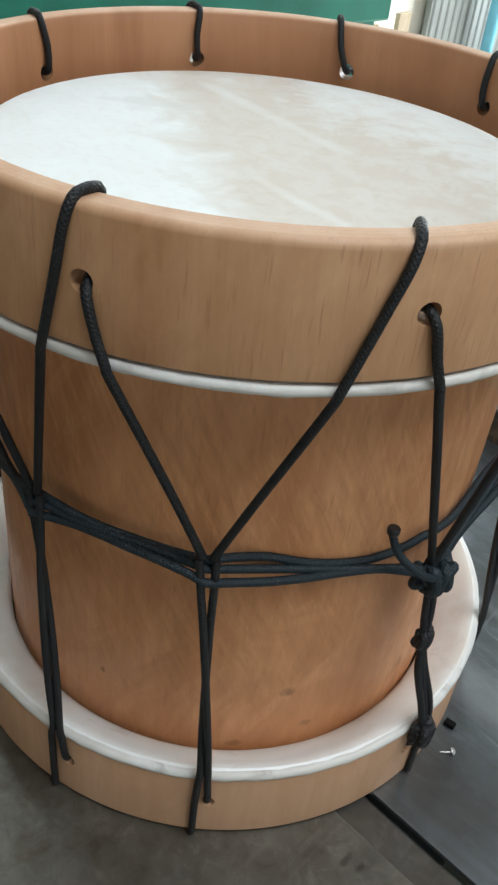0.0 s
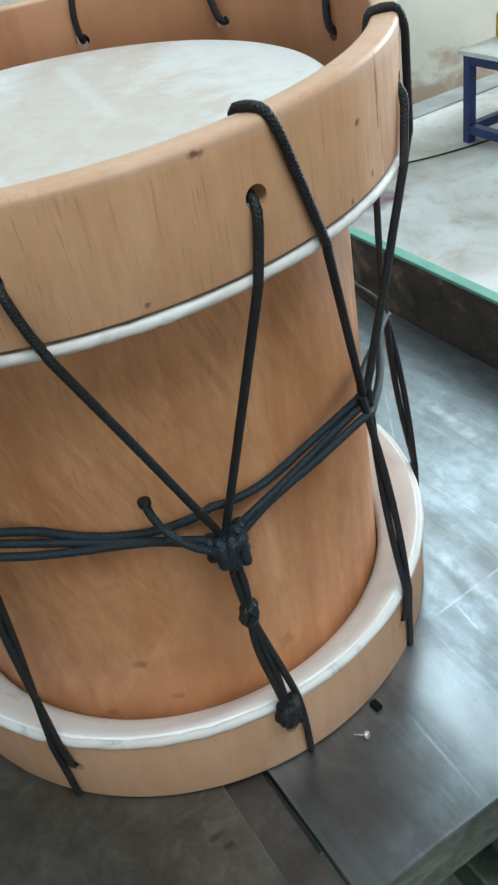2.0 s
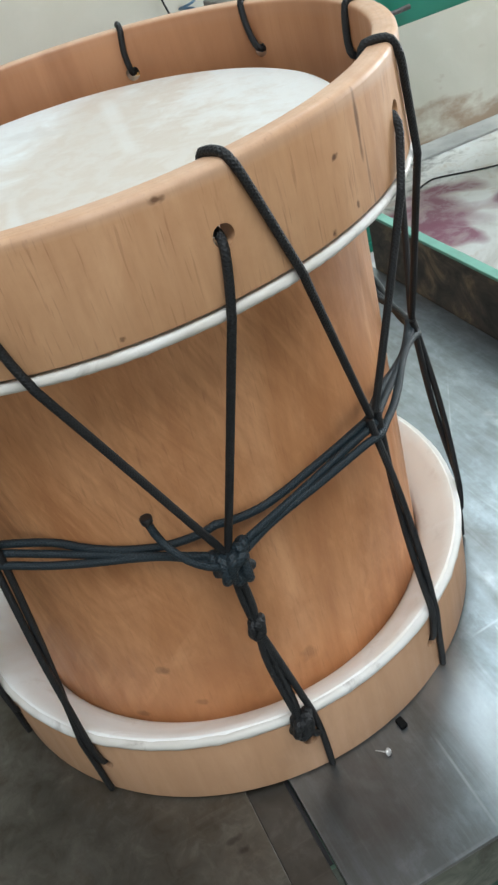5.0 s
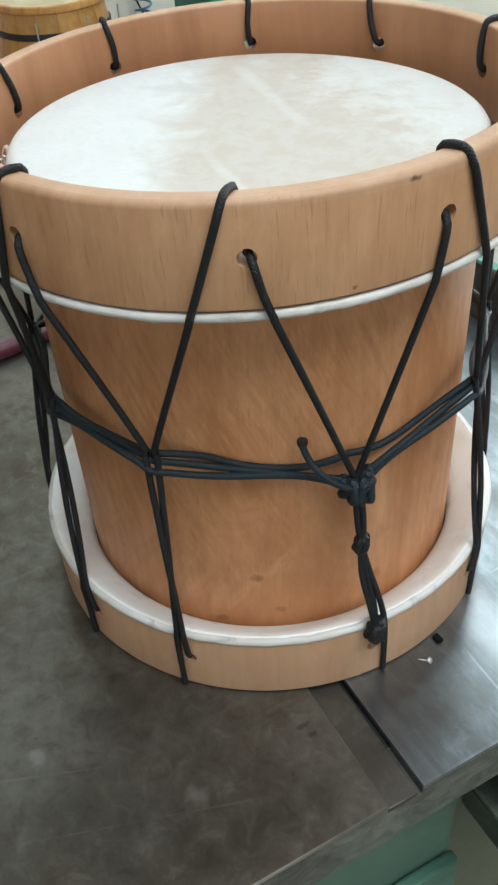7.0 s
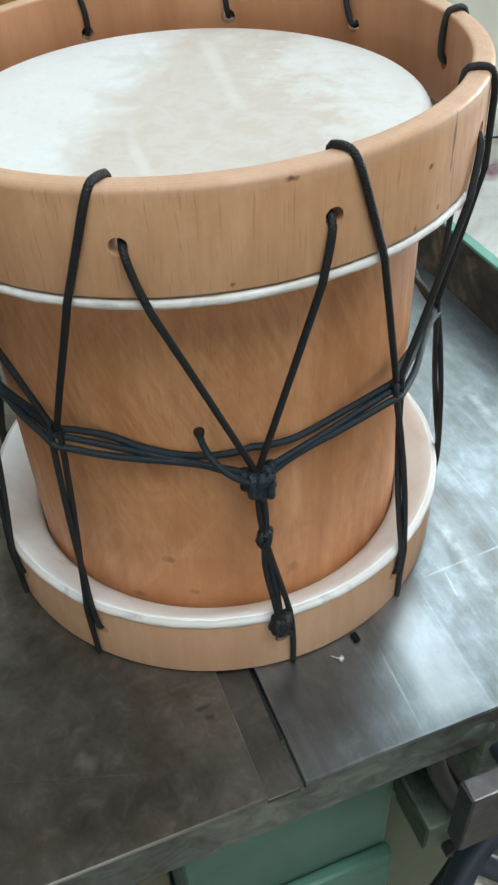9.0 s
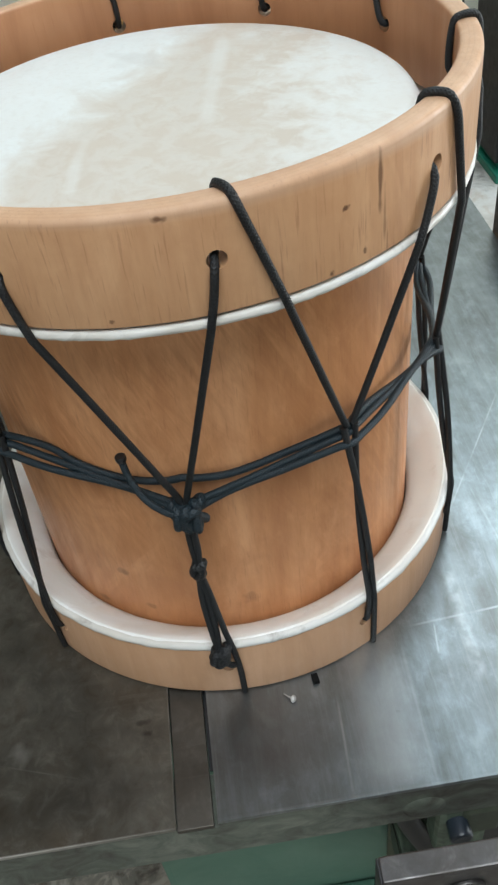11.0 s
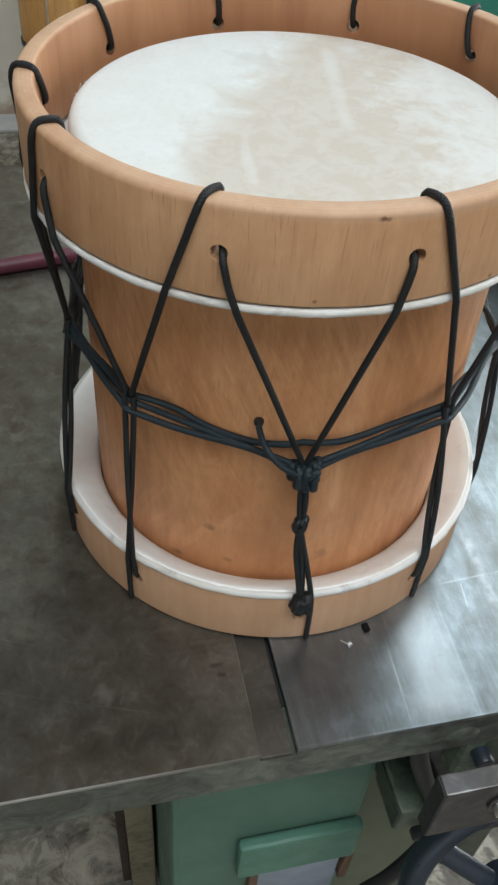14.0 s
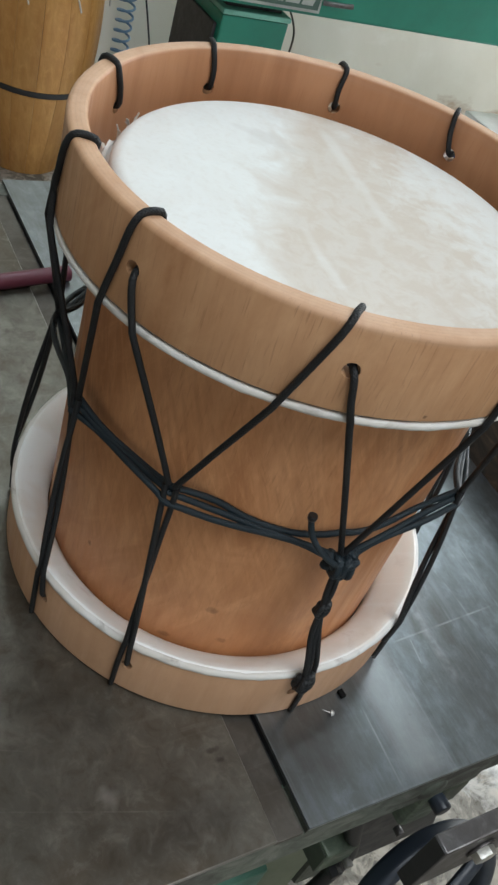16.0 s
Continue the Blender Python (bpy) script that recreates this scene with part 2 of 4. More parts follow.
def hide(name, white, cream, brown, rough=0.42, seed=0.0, soil=0.35):
    """Rawhide: white chalky fields over translucent cream, creases and pores."""
    m = shader(name, cream, rough, spec=0.45)
    n = Net(m)
    field = n.noise(n.place((11, 11, 11), shift=(seed, 0.35, 0)), 1.0, 4, 0.55, 0.9)
    edge = n.noise(n.place((38, 38, 38), shift=(0, seed, 0)), 1.0, 6, 0.65, 0.6)
    both = n.math("ADD", n.math("MULTIPLY", field, 0.75), n.math("MULTIPLY", edge, 0.25))
    c = n.ramp(both, (0.42, cream), (0.52, tuple((p + q) / 2 for p, q in zip(white, cream))), (0.6, white))
    c = n.mix(n.grey(edge, 0.58, 0.74, 0, soil), c, brown)
    crease = n.noise(n.place((9, 70, 9), turn=0.9), 1.0, 3, 0.5, 0.3)
    c = n.mix(n.grey(crease, 0.62, 0.72, 0, 0.35), c, white)
    n.colour(c)
    n.rough(n.grey(edge, 0.3, 0.7, rough - 0.1, rough + 0.12))
    n.bump(edge, 0.10, 0.001)
    return m




def head_material():
    """The drumhead's hide: one chalk-white side, a cream wedge, and faint pale pressed lines."""
    white, cream, brown = (0.755, 0.78, 0.765), (0.578, 0.513, 0.435), (0.47, 0.38, 0.285)
    m = shader("head_hide", cream, 0.4, spec=0.45)
    n = Net(m)
    sep = n.t.nodes.new("ShaderNodeSeparateXYZ")
    n.link(n.at.outputs["Object"], sep.inputs[0])
    x, y = sep.outputs[0], sep.outputs[1]
    cloud = n.noise(n.place((26, 26, 26), shift=(0.3, 0.1, 0)), 1.0, 5, 0.6, 0.7)
    edge = n.noise(n.place((70, 70, 70)), 1.0, 6, 0.66, 0.6)
    mottle = n.noise(n.place((240, 240, 240)), 1.0, 4, 0.6)
    wob = n.math("ADD", n.grey(cloud, 0.3, 0.7, -0.022, 0.022), n.grey(edge, 0.3, 0.7, -0.010, 0.010))
    back = n.math("ADD", x, n.math("MULTIPLY", y, 0.31))
    near = n.math("ADD", n.math("ADD", x, n.math("MULTIPLY", y, 1.0)), 0.055)
    west = n.grey(n.math("ADD", n.math("MINIMUM", back, near), n.math("MULTIPLY", wob, 0.55)), -0.052, -0.024, 0, 1)
    east = n.grey(n.math("ADD", n.math("ADD", n.math("MULTIPLY", x, 0.75), n.math("MULTIPLY", y, 0.65)), n.math("MULTIPLY", wob, 1.4)), 0.105, 0.045, 0, 1)
    wedge = n.math("MULTIPLY", west, n.math("MAXIMUM", east, 0.25))
    patchy = n.math("MULTIPLY", wedge, n.grey(edge, 0.68, 0.42, 0.55, 1.0))
    c = n.mix(patchy, n.mix(n.grey(cloud, 0.35, 0.6, 0.0, 0.16), white, cream), cream)
    c = n.mix(n.math("MULTIPLY", n.grey(edge, 0.56, 0.75, 0, 0.35), n.math("MAXIMUM", wedge, 0.15)), c, brown)
    c = n.mix(n.grey(mottle, 0.5, 0.75, 0, 0.14), c, brown)
    for p, q, w, s in (((-0.040, 0.086), (-0.004, 0.042), 0.0060, 0.36), ((-0.006, 0.044), (0.034, -0.004), 0.0050, 0.28), ((0.007, -0.059), (0.033, -0.085), 0.0040, 0.34), ((-0.004, -0.044), (0.009, -0.061), 0.0032, 0.2)):
        c = n.mix(n.stroke(p, q, w, s), c, white)
    c = n.mix(n.math("MULTIPLY", n.spot((-0.061, 0.037, 0.287), 0.015, (1.4, 0.8, 3), 0.5), 0.3), c, (0.50, 0.47, 0.43))
    n.colour(c)
    n.rough(n.grey(edge, 0.3, 0.7, 0.34, 0.5))
    n.bump(edge, 0.08, 0.001)
    return m


def on(a, r, z):
    return (r * math.cos(radians(a)), r * math.sin(radians(a)), z)


HOOP_MARKS = (
    (on(-15.9, 0.150, 0.2933), 0.0017, (1.2, 1.2, 0.8), 0.95), (on(-18.6, 0.150, 0.2682), 0.0015, (1, 1, 1), 0.9),
    (on(-9.6, 0.150, 0.2985), 0.0075, (0.16, 0.16, 2.0), 0.8), (on(-8.6, 0.150, 0.284), 0.0085, (0.12, 0.12, 2.0), 0.5), (on(-42.6, 0.150, 0.3072), 0.0024, (1.4, 1.4, 0.6), 0.85),
    (on(-12.5, 0.150, 0.272), 0.0013, (0.8, 0.8, 1.6), 0.8), (on(-52.0, 0.150, 0.267), 0.0013, (1, 1, 1), 0.7),
    (on(-8.0, 0.150, 0.270), 0.0070, (0.10, 0.10, 2.0), 0.45))
SHELL_MARKS = (
    (on(-71.5, 0.1241, 0.0713), 0.0042, (1, 1, 0.8), 0.5), (on(-65.7, 0.1241, 0.0432), 0.004, (1, 1, 0.7), 0.35),
    (on(-113.5, 0.1241, 0.066), 0.0022, (0.8, 0.8, 1.3), 0.6), (on(-82.0, 0.1241, 0.034), 0.005, (1, 1, 0.6), 0.4),
    (on(-38.0, 0.1241, 0.052), 0.005, (1, 1, 1.2), 0.3))
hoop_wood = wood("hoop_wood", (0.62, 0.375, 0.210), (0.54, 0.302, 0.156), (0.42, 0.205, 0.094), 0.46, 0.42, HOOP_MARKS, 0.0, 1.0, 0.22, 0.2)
low_hoop_wood = wood("low_hoop_wood", (0.64, 0.40, 0.255), (0.57, 0.34, 0.20), (0.50, 0.29, 0.165), 0.46, 0.05, (), 5.0, 1.0, 0.12)
shell_wood = wood("shell_wood", (0.66, 0.345, 0.172), (0.555, 0.260, 0.114), (0.405, 0.165, 0.064), 0.42, 0.25, SHELL_MARKS, 2.0, 1.3, 0.3, flame=0.4)
head_hide = head_material()
rim_hide = hide("rim_hide", (0.82, 0.835, 0.82), (0.74, 0.71, 0.655), (0.50, 0.43, 0.36), 0.42, 3.0, 0.5)
ring_hide = hide("ring_hide", (0.70, 0.70, 0.675), (0.60, 0.575, 0.525), (0.24, 0.20, 0.17), 0.45, 7.0, 0.8)
black_cord = cord_material("black_cord", (0.0085, 0.0095, 0.0105))
blue_cord = cord_material("blue_cord", (0.0090, 0.0180, 0.0242))
singed = shader("singed_end", (0.012, 0.012, 0.013), 0.3)
plate_steel = steel("plate_steel", (0.130, 0.120, 0.100), (0.208, 0.196, 0.170), (0.090, 0.071, 0.050), 0.42, 0.0, blot=0.8)
strip_steel = steel("strip_steel", (0.112, 0.102, 0.088), (0.175, 0.162, 0.145), (0.082, 0.068, 0.054), 0.5, 3.0)
def wear(m, strokes, pale, dark, stains=()):
    """Adds scribed lines, rubbed bands and stains to a steel: strokes are (p, q, width, power, broken)."""
    n = Net(m)
    c = n.b.inputs["Base Color"].links[0].from_socket
    for p, q, width, power, broken in strokes:
        c = n.mix(n.stroke(p, q, width, abs(power), broken), c, pale if power > 0 else dark)
    for place, size, stretch, power in stains:
        c = n.mix(n.math("MULTIPLY", n.spot(place, size, stretch, 0.25), abs(power)), c, pale if power > 0 else dark)
    n.colour(c)
    return m


def slab_material():
    """Brushed plate: a cool grey, mottled patina of many small stains, drawn streaks along y and rubbed bright places."""
    m = shader("slab_steel", (0.3, 0.31, 0.31), 0.33, 0.85)
    n = Net(m)
    cloud = n.noise(n.place((8, 7, 7), shift=(4, 0, 0)), 1.0, 7, 0.62, 0.9)
    stain = n.noise(n.place((66, 40, 40), shift=(1, 3, 0)), 1.0, 8, 0.70, 0.25)
    streak = n.noise(n.place((60, 5, 4), shift=(1, 2, 0)), 1.0, 7, 0.68, 0.5)
    hair = n.noise(n.place((650, 22, 9)), 1.0, 4, 0.6, 0.1)
    c = n.mix(n.grey(cloud, 0.28, 0.72, 0.0, 1.0), (0.152, 0.166, 0.170), (0.288, 0.322, 0.342))
    c = n.mix(n.grey(stain, 0.38, 0.72, 0.0, 0.75), c, (0.118, 0.116, 0.108))
    c = n.mix(n.grey(stain, 0.46, 0.28, 0.0, 0.35), c, (0.355, 0.398, 0.425))
    c = n.mix(n.grey(streak, 0.45, 0.75, 0.0, 0.45), c, (0.345, 0.386, 0.412))
    c = n.mix(n.grey(hair, 0.55, 0.8, 0.0, 0.22), c, (0.42, 0.44, 0.45))
    n.colour(c)
    n.rough(n.math("ADD", n.grey(streak, 0.25, 0.75, 0.36, 0.28), n.grey(stain, 0.25, 0.75, -0.03, 0.05)))
    n.bump(hair, 0.02, 0.0002)
    return m


slab_steel = slab_material()
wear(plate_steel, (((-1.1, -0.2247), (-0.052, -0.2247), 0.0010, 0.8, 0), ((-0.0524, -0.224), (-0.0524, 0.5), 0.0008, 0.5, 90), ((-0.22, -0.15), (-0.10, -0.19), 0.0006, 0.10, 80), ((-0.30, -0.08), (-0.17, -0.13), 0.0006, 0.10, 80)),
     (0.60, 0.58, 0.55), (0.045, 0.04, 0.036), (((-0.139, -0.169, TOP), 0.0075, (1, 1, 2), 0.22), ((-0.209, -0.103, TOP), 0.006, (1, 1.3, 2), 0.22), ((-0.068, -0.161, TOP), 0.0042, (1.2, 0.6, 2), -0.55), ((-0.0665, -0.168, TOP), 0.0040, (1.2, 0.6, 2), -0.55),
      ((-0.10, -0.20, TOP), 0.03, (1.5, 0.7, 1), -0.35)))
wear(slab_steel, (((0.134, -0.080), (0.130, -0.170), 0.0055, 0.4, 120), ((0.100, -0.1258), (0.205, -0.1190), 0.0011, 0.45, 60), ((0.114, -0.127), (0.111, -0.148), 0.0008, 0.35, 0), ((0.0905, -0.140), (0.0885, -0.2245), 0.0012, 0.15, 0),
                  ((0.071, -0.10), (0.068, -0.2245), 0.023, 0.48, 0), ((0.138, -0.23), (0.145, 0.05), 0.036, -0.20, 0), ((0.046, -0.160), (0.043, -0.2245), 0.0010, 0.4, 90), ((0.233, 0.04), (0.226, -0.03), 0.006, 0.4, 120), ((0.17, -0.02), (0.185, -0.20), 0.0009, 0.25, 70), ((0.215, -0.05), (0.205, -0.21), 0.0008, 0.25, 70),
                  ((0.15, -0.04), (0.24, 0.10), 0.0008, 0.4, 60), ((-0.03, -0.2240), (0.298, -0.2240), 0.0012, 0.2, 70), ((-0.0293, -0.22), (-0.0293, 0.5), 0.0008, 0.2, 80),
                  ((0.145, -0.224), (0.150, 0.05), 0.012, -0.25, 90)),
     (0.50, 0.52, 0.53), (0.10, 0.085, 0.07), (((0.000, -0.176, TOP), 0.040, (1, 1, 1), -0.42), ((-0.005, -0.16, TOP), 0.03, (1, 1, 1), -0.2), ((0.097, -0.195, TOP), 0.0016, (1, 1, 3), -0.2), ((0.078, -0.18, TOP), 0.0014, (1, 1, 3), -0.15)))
cast_iron = steel("cast_iron", (0.10, 0.105, 0.095), (0.17, 0.19, 0.17), (0.07, 0.065, 0.055), 0.55, 2.0, 0.5)
bar_steel = steel("bar_steel", (0.13, 0.125, 0.125), (0.26, 0.25, 0.25), (0.085, 0.075, 0.07), 0.4, 9.0)
green_paint = paint("green_paint", (0.012, 0.20, 0.135), (0.06, 0.17, 0.13), 0.38, 0.0, 0.5)
pale_green = paint("pale_green", (0.098, 0.190, 0.138), (0.15, 0.18, 0.13), 0.5, 3.0, 0.7)
mint_edge = paint("mint_edge", (0.17, 0.42, 0.33), (0.28, 0.34, 0.29), 0.45, 6.0, 0.6, 60)


def mottled(name, stops, scale, rough=0.55, seed=0.0):
    """Old paint worn through in many small ragged patches: stops of (place, colour) over a fine cloud."""
    m = shader(name, stops[1][1], rough)
    n = Net(m)
    cloud = n.noise(n.place((scale, scale, scale * 1.3), shift=(seed, 0, seed)), 1.0, 8, 0.68, 0.9)
    broad = n.noise(n.place((scale / 6,) * 3, shift=(0, seed, 0)), 1.0, 3, 0.5)
    n.colour(n.ramp(n.math("ADD", n.math("MULTIPLY", cloud, 0.62), n.math("MULTIPLY", broad, 0.38)), *stops))
    n.rough(n.grey(cloud, 0.3, 0.7, rough + 0.12, rough - 0.1))
    n.bump(cloud, 0.2, 0.0012)
    return m


apron_paint = mottled("apron_paint", ((0.36, (0.030, 0.027, 0.022)), (0.45, (0.062, 0.062, 0.050)), (0.53, (0.085, 0.098, 0.078)), (0.64, (0.150, 0.160, 0.130))), 42, 0.52, 2.0)
pale_steel = steel("pale_steel", (0.30, 0.30, 0.28), (0.45, 0.45, 0.43), (0.2, 0.18, 0.15), 0.4, 4.0, 0.6)
cool_grey = paint("cool_grey", (0.25, 0.29, 0.34), (0.17, 0.18, 0.19), 0.5, 3.0, 0.5, 30)
rust_brown = paint("rust_brown", (0.15, 0.085, 0.05), (0.09, 0.05, 0.03), 0.6, 4.0, 0.5, 60)
post_dark = paint("post_dark", (0.045, 0.028, 0.018), (0.09, 0.06, 0.035), 0.7, 2.0, 0.5, 30)
bracket_paint = paint("bracket_paint", (0.055, 0.066, 0.045), (0.045, 0.042, 0.032), 0.45, 4.0, 0.6, 40)
ledge_paint = paint("ledge_paint", (0.085, 0.200, 0.145), (0.10, 0.175, 0.13), 0.42, 1.0, 0.5, 30)
olive = paint("olive_paint", (0.135, 0.155, 0.100), (0.12, 0.105, 0.065), 0.6, 6.0, 0.5)
fence_rust = mottled("fence_rust", ((0.38, (0.020, 0.018, 0.016)), (0.46, (0.040, 0.036, 0.031)), (0.53, (0.070, 0.056, 0.042)), (0.60, (0.20, 0.145, 0.09))), 26, 0.55, 3.0)
rubber_black = shader("rubber_black", (0.014, 0.014, 0.015), 0.5)
cable_brown = shader("cable_brown", (0.060, 0.045, 0.032), 0.6)
scrap_black = shader("scrap_black", (0.008, 0.008, 0.008), 0.9, spec=0.1)
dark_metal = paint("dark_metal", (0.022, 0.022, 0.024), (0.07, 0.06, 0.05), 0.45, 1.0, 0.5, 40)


def lathe(profile, seg=160, closed=False, arc=None):
    """A bmesh turned round z from (r, z) pairs."""
    bm = bmesh.new()
    rings = []
    for k in range(seg):
        a = 2 * math.pi * k / seg
        rings.append([bm.verts.new((r * math.cos(a), r * math.sin(a), z)) for r, z in profile])
    n = len(profile)
    for k in range(seg):
        p, q = rings[k], rings[(k + 1) % seg]
        for i in range(n if closed else n - 1):
            j = (i + 1) % n
            if profile[i][0] < 1e-6 and profile[j][0] < 1e-6:
                continue
            bm.faces.new((p[i], q[i], q[j], p[j]))
    bmesh.ops.remove_doubles(bm, verts=bm.verts, dist=1e-6)
    bmesh.ops.recalc_face_normals(bm, faces=bm.faces)
    return bm


def rounded(r0, r1, z0, z1, corners, steps=5):
    """The outline of a bar of r0..r1 by z0..z1, its corners (low in, low out, high out, high in) rounded."""
    pts = []
    spots = ((r0, z0, 180), (r1, z0, 270), (r1, z1, 0), (r0, z1, 90))
    for (r, z, a0), c in zip(spots, corners):
        cr, cz = r + (c if r == r0 else -c), z + (c if z == z0 else -c)
        for k in range(steps + 1):
            a = radians(a0 + 90 * k / steps)
            pts.append((cr + c * math.cos(a), cz + c * math.sin(a)))
    return pts


def box(x0, x1, y0, y1, z0, z1, bevel=0.0, seg=2):
    bm = bmesh.new()
    bmesh.ops.create_cube(bm, size=1.0)
    for v in bm.verts:
        v.co = Vector(((x0 + x1) / 2 + v.co.x * (x1 - x0), (y0 + y1) / 2 + v.co.y * (y1 - y0), (z0 + z1) / 2 + v.co.z * (z1 - z0)))
    if bevel:
        bmesh.ops.bevel(bm, geom=bm.edges[:], offset=bevel, segments=seg, affect="EDGES", profile=0.5)
    bm.normal_update()
    for f in bm.faces:                 # the six sides stay flat, the rounded edges are smooth
        f.select = max(abs(k) for k in f.normal) > 0.999
    return bm


def drum_of(r0, r1, length, seg=24, bevel=0.0, axis="z"):
    """A round bar or cone along an axis from the origin."""
    bm = bmesh.new()
    bmesh.ops.create_cone(bm, cap_ends=True, segments=seg, radius1=r0, radius2=r1, depth=length)
    bmesh.ops.translate(bm, verts=bm.verts, vec=(0, 0, length / 2))
    if bevel:
        edges = [e for e in bm.edges if abs(e.verts[0].co.z - e.verts[1].co.z) < 1e-6]
        bmesh.ops.bevel(bm, geom=edges, offset=bevel, segments=2, affect="EDGES", profile=0.5)
    for f in bm.faces:
        f.select = len(f.verts) > 8
    if axis == "x":
        bmesh.ops.rotate(bm, verts=bm.verts, matrix=Matrix.Rotation(radians(90), 3, "Y"))
    if axis == "y":
        bmesh.ops.rotate(bm, verts=bm.verts, matrix=Matrix.Rotation(radians(-90), 3, "X"))
    return bm


def moved(bm, x=0.0, y=0.0, z=0.0, turn=0.0, axis="Z"):
    if turn:
        bmesh.ops.rotate(bm, verts=bm.verts, matrix=Matrix.Rotation(radians(turn), 3, axis))
    bmesh.ops.translate(bm, verts=bm.verts, vec=(x, y, z))
    return bm


def joined(*parts):
    """Several bmeshes as one."""
    me = bpy.data.meshes.new("joined")
    out = bmesh.new()
    for bm in parts:
        bm.to_mesh(me)
        out.from_mesh(me)
        bm.free()
    bpy.data.meshes.remove(me)
    return out


def mesh_from(name, bm, mat, sharp=40):
    me = bpy.data.meshes.new(name)
    for e in bm.edges:
        e.smooth = not (len(e.link_faces) == 2 and e.calc_face_angle(0) > radians(sharp))
    for f in bm.faces:
        f.smooth = not f.select
    bm.to_mesh(me)
    bm.free()
    me.materials.append(mat)
    return me


def part(name, bm, mat, parent, label="", sharp=40):
    ob = new(name, mesh_from(name, bm, mat, sharp))
    ob.parent = parent
    if label:
        tagged(ob, label)
    return ob


def thing(name, label, category, m=None, group="", kind=""):
    ob = new(name)
    ob.empty_display_size = 0.05
    ob.matrix_world = m or Matrix()
    return tagged(ob, label, category, group, kind)


def solid(name, bm, mat, label, category, m=None, group="", kind="", sharp=40):
    """A thing that is one plain mesh."""
    ob = new(name, mesh_from(name, bm, mat, sharp))
    ob.matrix_world = m or Matrix()
    return tagged(ob, label, category, group, kind)


def smooth_line(points, step=0.0035):
    """Points along a Catmull-Rom line through the given ones."""
    p = [Vector(q) for q in points]
    p = [2 * p[0] - p[1]] + p + [2 * p[-1] - p[-2]]
    out = []
    for a, b, c, d in zip(p, p[1:], p[2:], p[3:]):
        n = max(2, int((c - b).length / step))
        for k in range(n):
            t = k / n
            out.append(0.5 * (2 * b + (c - a) * t + (2 * a - 5 * b + 4 * c - d) * t * t + (3 * b - a - 3 * c + d) * t ** 3))
    out.append(p[-2])
    return out


def tube(points, radius, seg=10, step=0.0035, closed=False, squash=1.0):
    """A cord along a line, with turns and metres as its texture coordinates."""
    line = smooth_line(points, step)
    if closed:
        line = line[:-1]
    n = len(line)
    bm = bmesh.new()
    uv = bm.loops.layers.uv.new("UVMap")
    rings, up, dist, lens = [], Vector((0.13, 0.21, 0.97)).normalized(), 0.0, []
    for k, p in enumerate(line):
        ahead = (line[(k + 1) % n] if closed else line[min(k + 1, n - 1)]) - (line[k - 1] if closed or k else line[0])
        ahead.normalize()
        side = ahead.cross(up)
        if side.length < 1e-4:
            side = ahead.cross(Vector((1, 0, 0)))
        side.normalize()
        up = side.cross(ahead).normalized()
        dist += (p - line[k - 1]).length if k else 0.0
        lens.append(dist)
        rings.append([bm.verts.new(p + radius * (math.cos(2 * math.pi * s / seg) * side + squash * math.sin(2 * math.pi * s / seg) * up)) for s in range(seg)])
    for k in range(n if closed else n - 1):
        a, b = rings[k], rings[(k + 1) % n]
        l0, l1 = lens[k], lens[k + 1] if k + 1 < n else lens[k] + 0.003
        for s in range(seg):
            f = bm.faces.new((a[s], a[(s + 1) % seg], b[(s + 1) % seg], b[s]))
            for loop, (x, y) in zip(f.loops, ((s, l0), (s + 1, l0), (s + 1, l1), (s, l1))):
                loop[uv].uv = (x / seg, y)
    if not closed:
        bm.faces.new(rings[0][::-1])
        bm.faces.new(rings[-1])
    bmesh.ops.recalc_face_normals(bm, faces=bm.faces)
    return bm


def pol(a, r, z):
    return Vector((r * math.cos(radians(a)), r * math.sin(radians(a)), z))


# ---- the room ----
def wall_material():
    m = shader("limewashed_wall", (0.5, 0.47, 0.39), 0.8)
    n = Net(m)
    cloud = n.noise(n.place((1.6, 1.6, 1.6)), 1.0, 6, 0.6, 0.5)
    patch = n.noise(n.place((5, 5, 9)), 1.0, 5, 0.6)
    c = n.ramp(cloud, (0.3, (0.64, 0.60, 0.50)), (0.7, (0.78, 0.745, 0.66)))
    sep = n.t.nodes.new("ShaderNodeSeparateXYZ")
    n.link(n.at.outputs["Object"], sep.inputs[0])
    damp = n.math("ADD", n.grey(patch, 0.3, 0.7, -0.15, 0.15), sep.outputs[2])
    c = n.mix(n.grey(damp, 0.17, 0.02, 0, 0.8), c, (0.37, 0.23, 0.14))
    c = n.mix(n.grey(patch, 0.6, 0.75, 0, 0.5), c, (0.80, 0.775, 0.71))
    n.colour(c)
    n.bump(patch, 0.25, 0.006)
    return m


